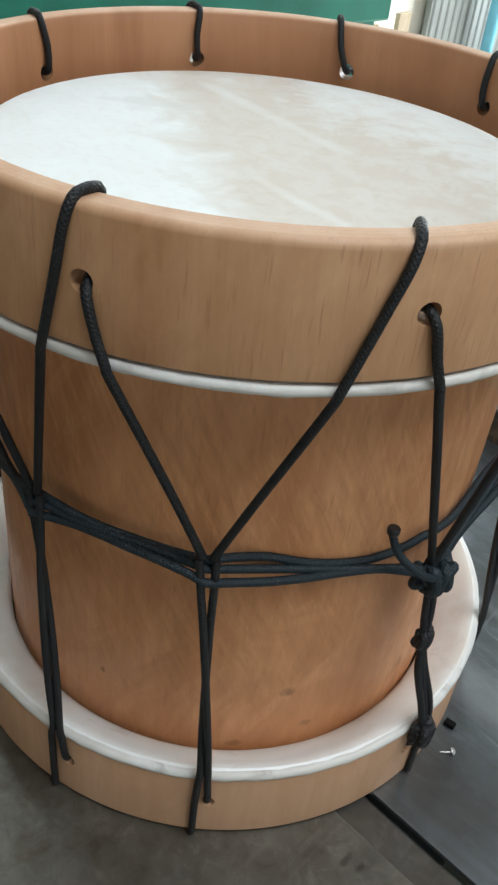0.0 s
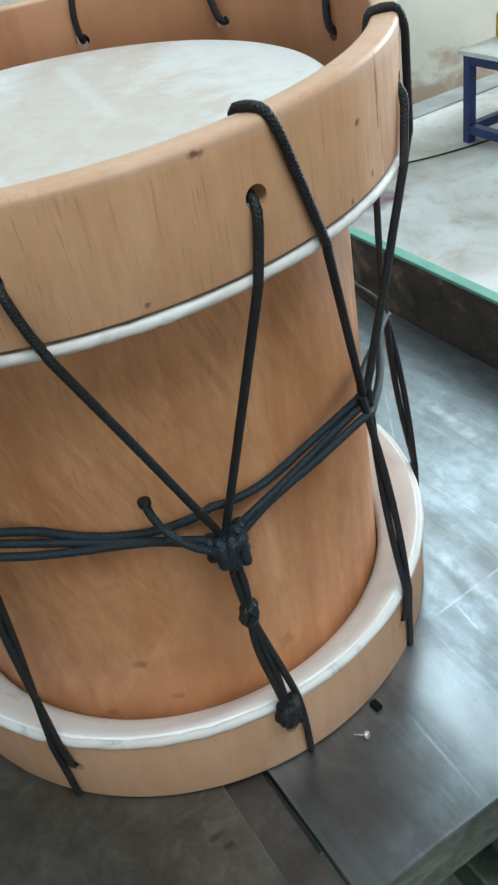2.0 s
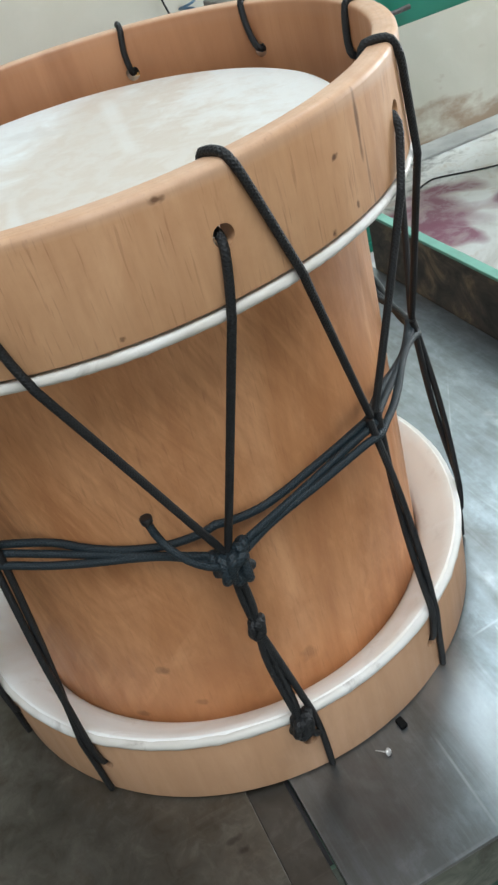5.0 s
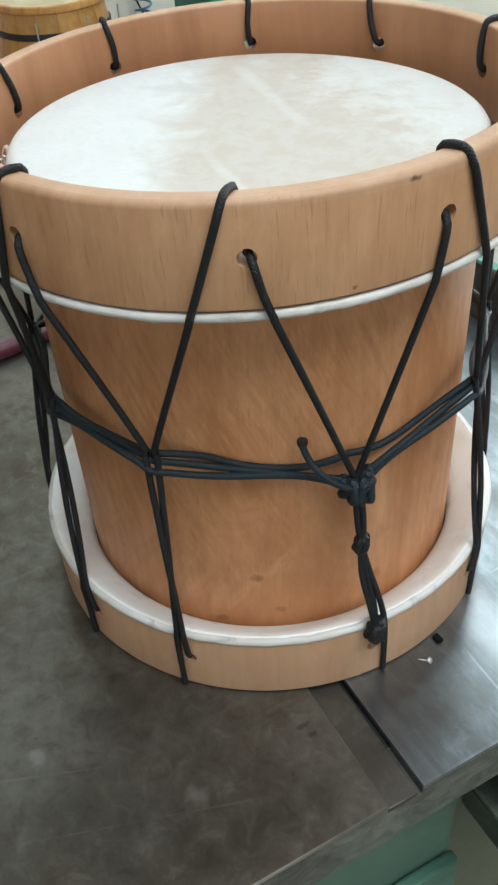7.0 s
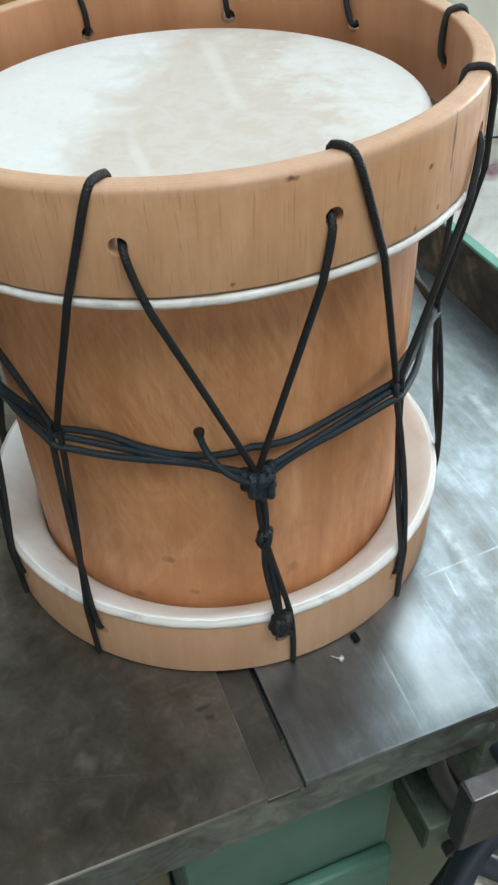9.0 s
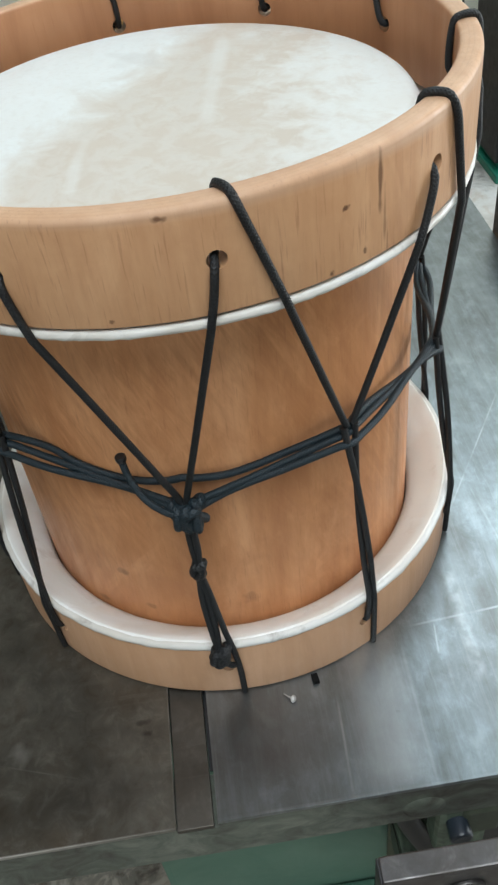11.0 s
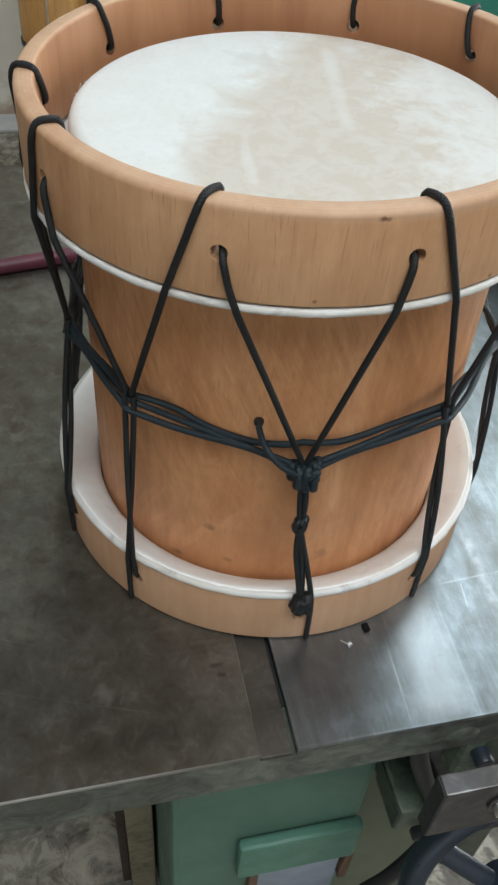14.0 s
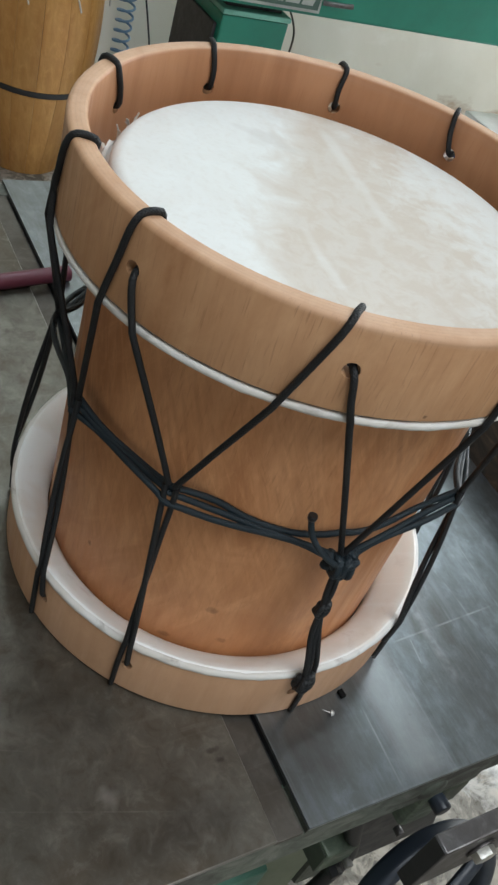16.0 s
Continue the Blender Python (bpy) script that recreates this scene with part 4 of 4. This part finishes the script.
def rim_cord(i, j):
    """From hole i up the inside, over the rim at its place, and down the outside to join j, taut over the ring."""
    a, o, (b, rc, hc) = HOLES[i], OVER[i], JOIN[j]
    b += 0.8 * (1 if turn(o - b) > 0 else -1)
    d, top, c = turn(b - o), H_TOP - 0.002, CORD
    g = d * share(top, rc, hc)
    w = lambda z: o + g * (H_TOP + 0.004 - z) / (H_TOP + 0.004 - H_RING)
    s = turn(o - a)
    below = pol(o + g + 0.02 * d, 0.1519, H_RING - 0.0035)
    return [pol(a, 0.1450, H_HOLE), pol(a, 0.1400, H_HOLE), pol(a + 0.15 * s, R_IN - c, H_HOLE + 0.003), pol(a + 0.55 * s, R_IN - c, H_HOLE + 0.012), pol(o - 0.16 * g, R_IN - 0.0006, H_TOP - 0.0006), pol(o - 0.10 * g, 0.1414, H_TOP + c - 0.0004),
            pol(o, 0.1455, H_TOP + c - 0.0002), pol(o + 0.07 * g, 0.1494, H_TOP + 0.0002), pol(w(0.3035), 0.1518, 0.3035), pol(w(0.290), 0.1520, 0.290), pol(w(0.275), 0.1522, 0.275), pol(o + g, 0.1524, H_RING),
            *[below.lerp(pol(b, rc, hc), k) for k in (0.0, 0.3, 0.6, 0.85, 1.0)]]


def turn(a):
    return (a + 180) % 360 - 180


def low_cords(j, cross):
    """The pair from join j to the lower hoop, laid round each other once: into its hole, and under its edge."""
    (b, rc, hc), a, e = JOIN[j], LOW[j], LOW_EDGE[j]
    side = 1 if turn(a - e) > 0 else -1
    top, foot = pol(b, rc, hc - 0.001), pol((a + e) / 2, 0.1535, 0.054)
    pair = []
    for s in (side, -side):
        line = []
        for k in range(8):
            t = k / 7
            p = top.lerp(foot, t)
            out = Vector((p.x, p.y, 0)).normalized()
            tangent = Vector((-out.y, out.x, 0))
            f = math.pi * t
            wide = 0.0017 + 0.0016 * max(1 - 3 * t, 0.0)
            line.append(p - tangent * (s * wide * math.cos(f)) + out * (s * cross * 0.0019 * math.sin(f)))
        pair.append(line)
    inner = pair[0] + [pol(a + turn(e - a) * 0.15, 0.1538, 0.0475), pol(a, 0.1534, 0.0360), pol(a, 0.1520, 0.0295), pol(a, 0.1455, 0.0268)]
    outer = pair[1] + [pol(e + turn(a - e) * 0.12, 0.1540, 0.0475), pol(e, 0.1531, 0.028), pol(e, 0.1529, 0.010), pol(e, 0.1526, 0.0020)]
    return inner, outer


KNOT = 2                               # the join at which the lacing is tied off
NEXT = {0: (0, 1), 1: (1, 2), 2: (2, 3), 3: (3, 4), 4: (4, 5), 5: (5, 6), 6: (6, 7), 7: (7, 8), 8: (8, 9), 9: (9, 0)}
for i in range(10):
    before, after = NEXT[i]
    # up to the knot the cord from the hole leads on and that over the rim leads back; past it the other way round
    if i in (9, 0, 1, 8, 7):
        to_hole, to_rim = after, before
    else:
        to_hole, to_rim = before, after
    for line, j in ((hole_cord(i, to_hole), to_hole), (rim_cord(i, to_rim), to_rim)):
        into = [pol(JOIN[j][0], 0.1388, 0.1470)] if j == KNOT else []
        part("cord", tube([lean(p) for p in line] + into, CORD), black_cord, drum)
for j in range(10):
    if j == KNOT:
        continue
    for line in low_cords(j, 1 if j % 2 else -1):
        part("cord", tube(line, CORD), black_cord, drum)


def gathered(j):
    """Radii and heights at which the three strands of the girdle pass join j."""
    _, r, h = JOIN[j]
    if j == KNOT:
        return (0.1288, 0.1600), (r, 0.1482), (r + 0.002, 0.1435)
    return (r - 0.0022, h - 0.0030), (r - 0.0004, h - 0.0062), (r + 0.0022, h - 0.0112)


def waist_line(strand):
    """The girdle that gathers the pairs, strand by strand, drawn straight from join to join and laid together between them."""
    pts, n = [], len(JOIN)
    for j in range(n):
        a, b = JOIN[j][0], JOIN[(j + 1) % n][0]
        start, end = gathered(j), gathered((j + 1) % n)
        p, q = pol(a, start[strand][0], 0), pol(b, end[strand][0], 0)
        turns = (-1) ** j * (1 if strand == 0 else -1 if strand == 2 else 0.3)
        for t in (0.0, 0.08, 0.25, 0.42, 0.58, 0.75, 0.92):
            heights = [h + (k - h) * t for (_, h), (_, k) in zip(start, end)]
            mid = sum(heights) / 3 - 0.0012 * (1 - (2 * t - 1) ** 2)
            lay = (1 - abs(2 * t - 1) ** 3) * 0.88
            h = heights[strand] + (mid + (0.0024, 0.0001, -0.0023)[strand] * math.cos(0.8 * math.pi * t * (1 if KNOT in (j, j + 1) else 1.3)) - heights[strand]) * lay
            flat = p.lerp(q, t)
            r = max(flat.length + 0.0016 * turns * math.sin(2 * math.pi * t), R_SHELL + 0.0021)
            flat = flat.normalized() * r
            pts.append(Vector((flat.x, flat.y, h)))
    pts.append(pts[0])
    return pts


for k in range(3):
    part("waist_cord", tube(waist_line(k), 0.0019, closed=True), blue_cord, drum, "dark blue-black braided cord round the waist")


def knot_mesh(centre, size, turns, tilt, cord=CORD, tall=1.0):
    """A hard knot: one cord drawn through itself over and over, closed."""
    line = []
    m = Matrix.Rotation(radians(tilt), 3, "Z")
    for s in range(turns * 14):
        q = 2 * math.pi * s / (turns * 14)
        across = 0.56 * math.sin(3 * q + 0.4) + 0.16 * math.sin(turns * q)
        deep = 0.44 * math.sin(4 * q + 1.1) + 0.10 * math.cos(turns * q)
        high = 0.60 * math.sin(5 * q) + 0.14 * math.cos(2 * q)
        line.append(Vector(centre) + m @ Vector((size * across, size * deep, size * tall * high)))
    line.append(line[0])
    return tube(line, cord, 10, 0.002, closed=True)


K1, K2, K3 = pol(-48.1, 0.1392, 0.1447), pol(-48.0, 0.1436, 0.1075), pol(-46.4, 0.1570, 0.0480)
part("knot", knot_mesh(K1, 0.0108, 7, 42, 0.0024, 1.0), blue_cord, drum, "large hard knot tying off the lacing")
part("knot", knot_mesh(K1, 0.0086, 5, -35, 0.0024, 1.15), blue_cord, drum, "inner turns of the large knot")
part("knot", knot_mesh(K3, 0.0050, 5, -30, 0.0020, 1.4), black_cord, drum)
part("knot", knot_mesh(K2, 0.0042, 5, 30, 0.0020, 1.6), black_cord, drum)
part("knot", knot_mesh(K3, 0.0064, 5, 44, 0.0023, 1.25), black_cord, drum)
for a, r in ((-47.6, 0.0008), (-48.7, 0.0)):
    part("cord", tube([K1, pol(a, 0.1402 + r, 0.134), pol(a + 0.2, 0.1418 + r, 0.120), K2], CORD), black_cord, drum)
part("cord", tube([K2, pol(-48.3, 0.1470, 0.088), pol(-47.3, 0.1535, 0.066), K3], CORD), black_cord, drum)
part("cord", tube([K2, pol(-47.2, 0.1468, 0.088), pol(-46.4, 0.1532, 0.066), K3], CORD), black_cord, drum)
part("cord", tube([K2, pol(-46.6, 0.1465, 0.090), pol(-44.8, 0.1530, 0.066), pol(-43.7, 0.1540, 0.048), pol(-43.1, 0.1530, 0.025), pol(-43.0, 0.1526, 0.0020)], CORD), black_cord, drum)
part("cord", tube([K3, pol(-44.8, 0.1575, 0.039), pol(-44.1, 0.1560, 0.036)], CORD), black_cord, drum)
part("cord", tube([K3, pol(-45.6, 0.1535, 0.034), pol(-45.6, 0.1475, 0.0270)], CORD), black_cord, drum)
END = Vector((0.0677, -0.1161, 0.1762))
part("cord_end", tube([K1, pol(-51.2, 0.1435, 0.1505), pol(-55.2, 0.1420, 0.1580), pol(-58.4, 0.1372, 0.1668), END], CORD), blue_cord, drum, "loose cord end")
part("melted_tip", moved(drum_of(0.0026, 0.0029, 0.0035, 12, 0.0008), *END), singed, drum, "shiny melted tip of the cord")

# ---- small things on the table ----
rod_mat = paint("wine_paint", (0.115, 0.022, 0.040), (0.17, 0.09, 0.09), 0.4, 2.0, 0.4, 60)
solid("metal_rod", tube([(-0.62, 0.225, 0.008), (-0.16, 0.309, 0.008), (-0.012, 0.336, 0.008)], 0.0078, 16, 0.05), rod_mat, "wine-red painted metal rod lying on the steel table", "rod", room(0, 0, TOP))
pin_mat = shader("bright_tin", (0.465, 0.458, 0.443), 0.35, 0.4)
tack = thing("tack", "small bright metal tack lying on the steel table", "tack", Matrix.Translation((0.1378, -0.0905, TOP + 0.0031)) @ Matrix.Rotation(radians(188), 4, "Z"))
part("head", moved(lathe([(0.0, 0.0018), (0.0010, 0.0016), (0.0018, 0.0009), (0.0022, 0.0), (0.0018, -0.0003), (0.0, -0.0003)], 18), 0.0006, 0, 0, -62, "Y"), pin_mat, tack)
part("shank", moved(drum_of(0.0006, 0.0002, 0.0062, 8, axis="x"), 0.0010, 0, -0.0004), pin_mat, tack)
solid("rubber_scrap", box(-0.0030, 0.0030, -0.0020, 0.0020, 0, 0.003, 0.0005), scrap_black, "tiny black scrap beside the drum on the table", "scrap", Matrix.Translation((0.1385, -0.0720, TOP + 0.0006)) @ Matrix.Rotation(radians(-35), 4, "Z"))

# ---- along the back wall: the green jointer ----
jointer = thing("jointer", "dark green enamelled jointer standing before the back wall", "machine", room(-0.005, 0.025))
part("column", box(0.975, 1.200, 1.935, 2.24, 0.0, 0.603, 0.006), green_paint, jointer, "dark green box column")
part("column_cap", box(0.972, 1.203, 1.930, 2.245, 0.6035, 0.620, 0.005), mint_edge, jointer, "pale mint top edge of the column")
part("side_panel", box(0.962, 0.9735, 1.955, 2.225, 0.05, 0.57, 0.003), dark_metal, jointer, "black panel on the column's side")
part("foot", box(0.955, 1.225, 1.915, 2.26, 0.0, 0.03, 0.006), green_paint, jointer)
part("bed", box(0.885, 2.80, 1.90, 2.16, 0.645, 0.812, 0.010), green_paint, jointer, "long dark green bed")
part("bed_table", box(0.86, 2.84, 1.88, 2.18, 0.8125, 0.84, 0.004), bar_steel, jointer, "grey steel bed top")
part("bed_neck", box(0.99, 1.18, 1.96, 2.14, 0.6205, 0.6445, 0.002), dark_metal, jointer)
part("column", box(2.64, 2.79, 1.96, 2.16, 0.0, 0.6445, 0.006), green_paint, jointer)
sign_grey, sign_field = paint("sign_grey", (0.36, 0.38, 0.36), (0.2, 0.22, 0.2), 0.4, 3.0, 0.3, 50), paint("sign_field", (0.055, 0.105, 0.085), (0.12, 0.15, 0.13), 0.45, 1.0, 0.4, 50)
sign = part("maker_plate", box(0.975, 1.262, 1.893, 1.8995, 0.657, 0.750, 0.002), sign_grey, jointer, "grey-framed maker's plate")
part("field", box(0.984, 1.253, 1.8908, 1.8926, 0.666, 0.741, 0.0006), sign_field, sign, "dark green field of the plate")
for x, wide, high in ((1.012, 0.062, 0.056), (1.082, 0.046, 0.038), (1.136, 0.046, 0.038), (1.190, 0.040, 0.038)):
    part("emblem", sheared(box(x, x + wide, 1.8890, 1.8906, 0.677, 0.677 + high, 0.0006), 0.677, -0.25), sign_grey, sign, "plain pale grey emblem block")
part("lever", tube([(1.27, 1.90, 0.688), (1.32, 1.872, 0.696), (1.352, 1.865, 0.700)], 0.0075, 10, 0.02), bar_steel, jointer, "short steel lever")
part("pulley", moved(drum_of(0.080, 0.072, 0.085, 40, 0.016, "x"), 1.205, 2.05, 0.37), cast_iron, jointer, "dark grey round motor pulley")
part("pulley_hub", moved(drum_of(0.030, 0.026, 0.02, 24, 0.003, "x"), 1.2902, 2.05, 0.37), bar_steel, jointer)
part("cable", tube([(1.225, 2.0, 0.632), (1.262, 1.99, 0.56), (1.262, 1.995, 0.47), (1.240, 2.0, 0.40)], 0.0032, 8, 0.02), cable_brown, jointer, "brown hanging cable")

solid("floor_cable", tube([(1.47, 2.17, 0.004), (1.50, 2.23, 0.004), (1.58, 2.27, 0.004), (1.63, 2.26, 0.004), (1.80, 2.17, 0.004), (2.10, 2.06, 0.004), (2.6, 1.98, 0.004)], 0.0034, 8, 0.03), rubber_black, "thin dark cable lying on the stained floor", "cable", room(0, 0))

# ---- blue stand and yellow buckets ----
blue = paint("blue_enamel", (0.018, 0.042, 0.17), (0.08, 0.09, 0.14), 0.4, 1.0, 0.4, 30)
white_top = paint("white_laminate", (0.72, 0.73, 0.72), (0.55, 0.52, 0.48), 0.35, 4.0, 0.3, 20)
yellow = paint("yellow_plastic", (0.68, 0.40, 0.018), (0.55, 0.33, 0.05), 0.4, 2.0, 0.2, 30)
stand = thing("metal_stand", "low blue steel stand with a white top", "stand", room(2.205, 1.30))
for x, y in ((0, 0), (0, 0.77), (0.6, 0), (0.6, 0.77)):
    part("leg", box(x, x + 0.035, y, y + 0.035, 0, 0.325, 0.003), blue, stand)
for z in (0.035, 0.290):
    for x in (0.0005, 0.6005):
        part("rail", box(x, x + 0.034, 0.0355, 0.7695, z, z + 0.034, 0.003), blue, stand)
    for y in (0.0005, 0.7705):
        part("rail", box(0.0355, 0.5995, y, y + 0.034, z, z + 0.034, 0.003), blue, stand)
part("stand_top", box(-0.015, 0.65, -0.015, 0.82, 0.3255, 0.343, 0.004), white_top, stand, "white laminate top")
part("back_panel", box(0.40, 0.41, 0.04, 0.765, 0.07, 0.288, 0.002), dark_metal, stand, "dark panel under the top")


def bucket(m, r, h, group):
    b = thing("bucket", "yellow plastic bucket with a ribbed rim", "bucket", m, group)
    part("body", lathe([(0.001, 0.0), (r * 0.82, 0.0), (r * 0.84, 0.004), (r * 0.97, h * 0.86), (r * 1.05, h * 0.87), (r * 1.05, h * 0.90), (r * 0.98, h * 0.905), (r, h * 0.985), (r * 1.04, h), (r * 0.96, h), (r * 0.93, h * 0.9), (r * 0.79, 0.008), (0.001, 0.008)], 40), yellow, b)
    part("handle", tube([(r * 1.06, 0, h * 0.88), (r * 0.9, r * 0.6, h * 0.72), (0, r * 1.12, h * 0.6), (-r * 0.9, r * 0.6, h * 0.72), (-r * 1.06, 0, h * 0.88)], 0.0025, 8, 0.02), bar_steel, b, "wire handle")
    return b


bucket(room(2.165, 1.60), 0.105, 0.36, "yellow buckets")
bottle = thing("bottle", "small yellow plastic bottle on the white stand top", "bottle", room(2.40, 2.08, 0.3435))
part("body", lathe([(0.001, 0.0), (0.038, 0.0), (0.042, 0.006), (0.042, 0.075), (0.034, 0.090), (0.016, 0.100), (0.016, 0.108), (0.001, 0.108)], 28), yellow, bottle)
part("cap", moved(drum_of(0.018, 0.017, 0.022, 20, 0.002), 0, 0, 0.1085), yellow, bottle)

# ---- tall stave drums against the wall ----


def stave_wood():
    m = wood("stave_wood", (0.66, 0.375, 0.135), (0.57, 0.295, 0.092), (0.44, 0.20, 0.055), 0.35, 0.2, (), 9.0)
    n = Net(m)
    info = n.t.nodes.new("ShaderNodeObjectInfo")
    old = n.b.inputs["Base Color"].links[0].from_socket
    tint = n.grey(info.outputs["Random"], 0, 1, 0.84, 1.12)
    rgb = n.t.nodes.new("ShaderNodeCombineColor")
    for k in range(3):
        n.link(tint, rgb.inputs[k])
    n.colour(n.mix(1.0, old, rgb.outputs[0], "MULTIPLY"))
    return m


STAVE = stave_wood()
rawhide_dark = hide("conga_hide", (0.70, 0.60, 0.44), (0.56, 0.44, 0.27), (0.40, 0.28, 0.16), 0.5, 2.0)


def conga(m, height, r_low, r_belly, r_top, bands, staves=14):
    """A tall stave drum: belly at about 0.6 of its height, iron bands, lugs and tension rods."""
    c = thing("conga", "tall varnished stave conga drum with black iron bands", "conga drum", m, "congas by the wall")
    prof = []
    for k in range(13):
        t = k / 12
        r = r_low + (r_belly - r_low) * math.sin(min(t / 0.6, 1) * math.pi / 2) if t < 0.6 else r_top + (r_belly - r_top) * math.cos((t - 0.6) / 0.4 * math.pi / 2)
        prof.append((r, height * t))

    def radius(z):
        t = min(max(z / height, 0), 1) * 12
        k = min(int(t), 11)
        return prof[k][0] + (prof[k + 1][0] - prof[k][0]) * (t - k)

    bm = bmesh.new()
    half = math.pi / staves - 0.0022
    rows = []
    for r, z in prof:
        rows.append([bm.verts.new(((r - d) * math.cos(a), (r - d) * math.sin(a), z)) for a, d in ((-half, 0.0007), (-half * 0.9, 0), (0, -0.0005), (half * 0.9, 0), (half, 0.0007), (half, 0.014), (-half, 0.014))])
    for p, q in zip(rows, rows[1:]):
        for i in range(7):
            bm.faces.new((p[i], p[(i + 1) % 7], q[(i + 1) % 7], q[i]))
    bm.faces.new(rows[0][::-1])
    bm.faces.new(rows[-1])
    bmesh.ops.recalc_face_normals(bm, faces=bm.faces)
    mesh = mesh_from("stave", bm, STAVE)
    for k in range(staves):
        s = new("stave", mesh)
        s.parent, s.rotation_euler = c, (0, 0, 2 * math.pi * k / staves)
    part("lining", lathe([(r - 0.0145, z) for r, z in prof], 40), dark_metal, c)
    for z in bands:
        r = radius(z)
        part("band", lathe(rounded(r - 0.001, r + 0.004, z - 0.008, z + 0.008, (0.001,) * 4, 2), 48, True), dark_metal, c, "black iron band")
    part("rim", lathe(rounded(r_top - 0.006, r_top + 0.008, height - 0.01, height + 0.010, (0.004,) * 4, 3), 48, True), STAVE, c)
    part("head", lathe([(0.001, height + 0.006), (r_top - 0.01, height + 0.004), (r_top - 0.007, height - 0.002)], 48), rawhide_dark, c, "worn hide head")
    return c, radius


rod_steel = shader("rod_steel", (0.50, 0.49, 0.47), 0.35, 0.8)


def lugs(c, radius, z, angles, drop):
    for a in angles:
        r = radius(z)
        turnm = Matrix.Rotation(radians(a), 3, "Z")
        bm = box(r + 0.004, r + 0.012, -0.020, 0.020, z - 0.010, z + 0.012, 0.001)
        bmesh.ops.rotate(bm, verts=bm.verts, matrix=turnm)
        plate = part("lug", bm, dark_metal, c, "black tuning lug")
        rod = tube([turnm @ Vector((r + 0.018, 0, z + drop * 1.2)), turnm @ Vector((r + 0.020, 0, z)), turnm @ Vector((r + 0.022, 0.006, z - 0.03)), turnm @ Vector((r + 0.024, 0.02, z - 0.07))], 0.0026, 8, 0.02)
        part("rod", rod, rod_steel, plate, "bent bright steel rod")


c1, f1 = conga(room(0.180, 2.165), 0.72, 0.078, 0.108, 0.094, (0.19, 0.425))
lugs(c1, f1, 0.445, (-115, -55, 10, 120, 190), 0.2)
c2, f2 = conga(room(0.515, 2.21), 0.765, 0.115, 0.185, 0.148, (0.28, 0.70), 16)
lugs(c2, f2, 0.60, (-120, -78, -35, 40, 130), 0.12)
c3, f3 = conga(room(-0.09, 2.20), 0.70, 0.072, 0.098, 0.086, (0.18, 0.40))
lugs(c3, f3, 0.42, (-100, -40, 60), 0.2)

red_crate = paint("wine_plastic", (0.13, 0.012, 0.02), (0.2, 0.06, 0.06), 0.45, 2.0, 0.3, 30)
crate = thing("crate", "dark red plastic crate on the floor", "crate", room(0.29, 2.03))
part("crate_floor", box(-0.075, 0.09, 0, 0.22, 0.0, 0.006), red_crate, crate)
for name, dims in (("side", (-0.075, 0.09, 0, 0.006)), ("side", (-0.075, 0.09, 0.214, 0.22)), ("side", (-0.075, -0.069, 0.0065, 0.2135)), ("side", (0.084, 0.09, 0.0065, 0.2135))):
    part(name, box(*dims, 0.0065, 0.12, 0.001), red_crate, crate)

coil_mat = shader("coil_blue", (0.10, 0.18, 0.27), 0.4)
solid("air_hose", tube([(0.028 * math.cos(k * math.pi / 4), 0.028 * math.sin(k * math.pi / 4), 0.20 + k * 0.0042) for k in range(170)], 0.0042, 7, 0.02), coil_mat, "coiled blue air hose hanging beside the wall", "hose", room(0.915, 2.53))
solid("wall_cable", tube([(0.74, 2.595, 1.4), (0.86, 2.592, 0.80), (0.99, 2.59, 0.46), (1.06, 2.57, 0.2), (1.08, 2.50, 0.04)], 0.0035, 7, 0.04), rubber_black, "thin dark cable hanging down the wall", "cable", room(0, 0))

# ---- far end of the wall ----
grey_metal = paint("grey_sheet", (0.25, 0.265, 0.25), (0.20, 0.20, 0.18), 0.5, 2.0, 0.3, 8)
shutter = thing("roller_shutter", "grey corrugated metal shutter against the wall", "shutter", room(4.05, 2.50))
for k in range(14):
    part("rib", moved(drum_of(0.030, 0.030, 2.4, 16), 0.07 * k, 0.052, 0.0), grey_metal, shutter)
part("backing", box(-0.035, 0.945, 0.030, 0.050, 0.0, 2.4, 0.002), grey_metal, shutter)
cyan = paint("cyan_paint", (0.20, 0.55, 0.68), (0.3, 0.45, 0.5), 0.4, 2.0, 0.3, 20)
solid("pipe", moved(drum_of(0.035, 0.035, 2.6, 20), 0, 0, 0.0), cyan, "light blue painted upright pipe", "pipe", room(4.50, 2.42))
offcut = wood("offcut_wood", (0.62, 0.52, 0.36), (0.52, 0.42, 0.28), (0.4, 0.3, 0.18), 0.6, 0.1, (), 4.0)
for k, (u, v, z, t, l) in enumerate(((3.00, 2.20, 0.0, 8, 0.62), (3.10, 2.24, 0.0, -5, 0.55), (3.24, 2.22, 0.0, 14, 0.48), (3.38, 2.26, 0.0, 3, 0.58))):
    solid("board", box(-0.05, 0.05, -0.012, 0.012, 0, l, 0.002), offcut, "short pale board standing against the machine", "board", room(u, v, z, t), "offcut boards")
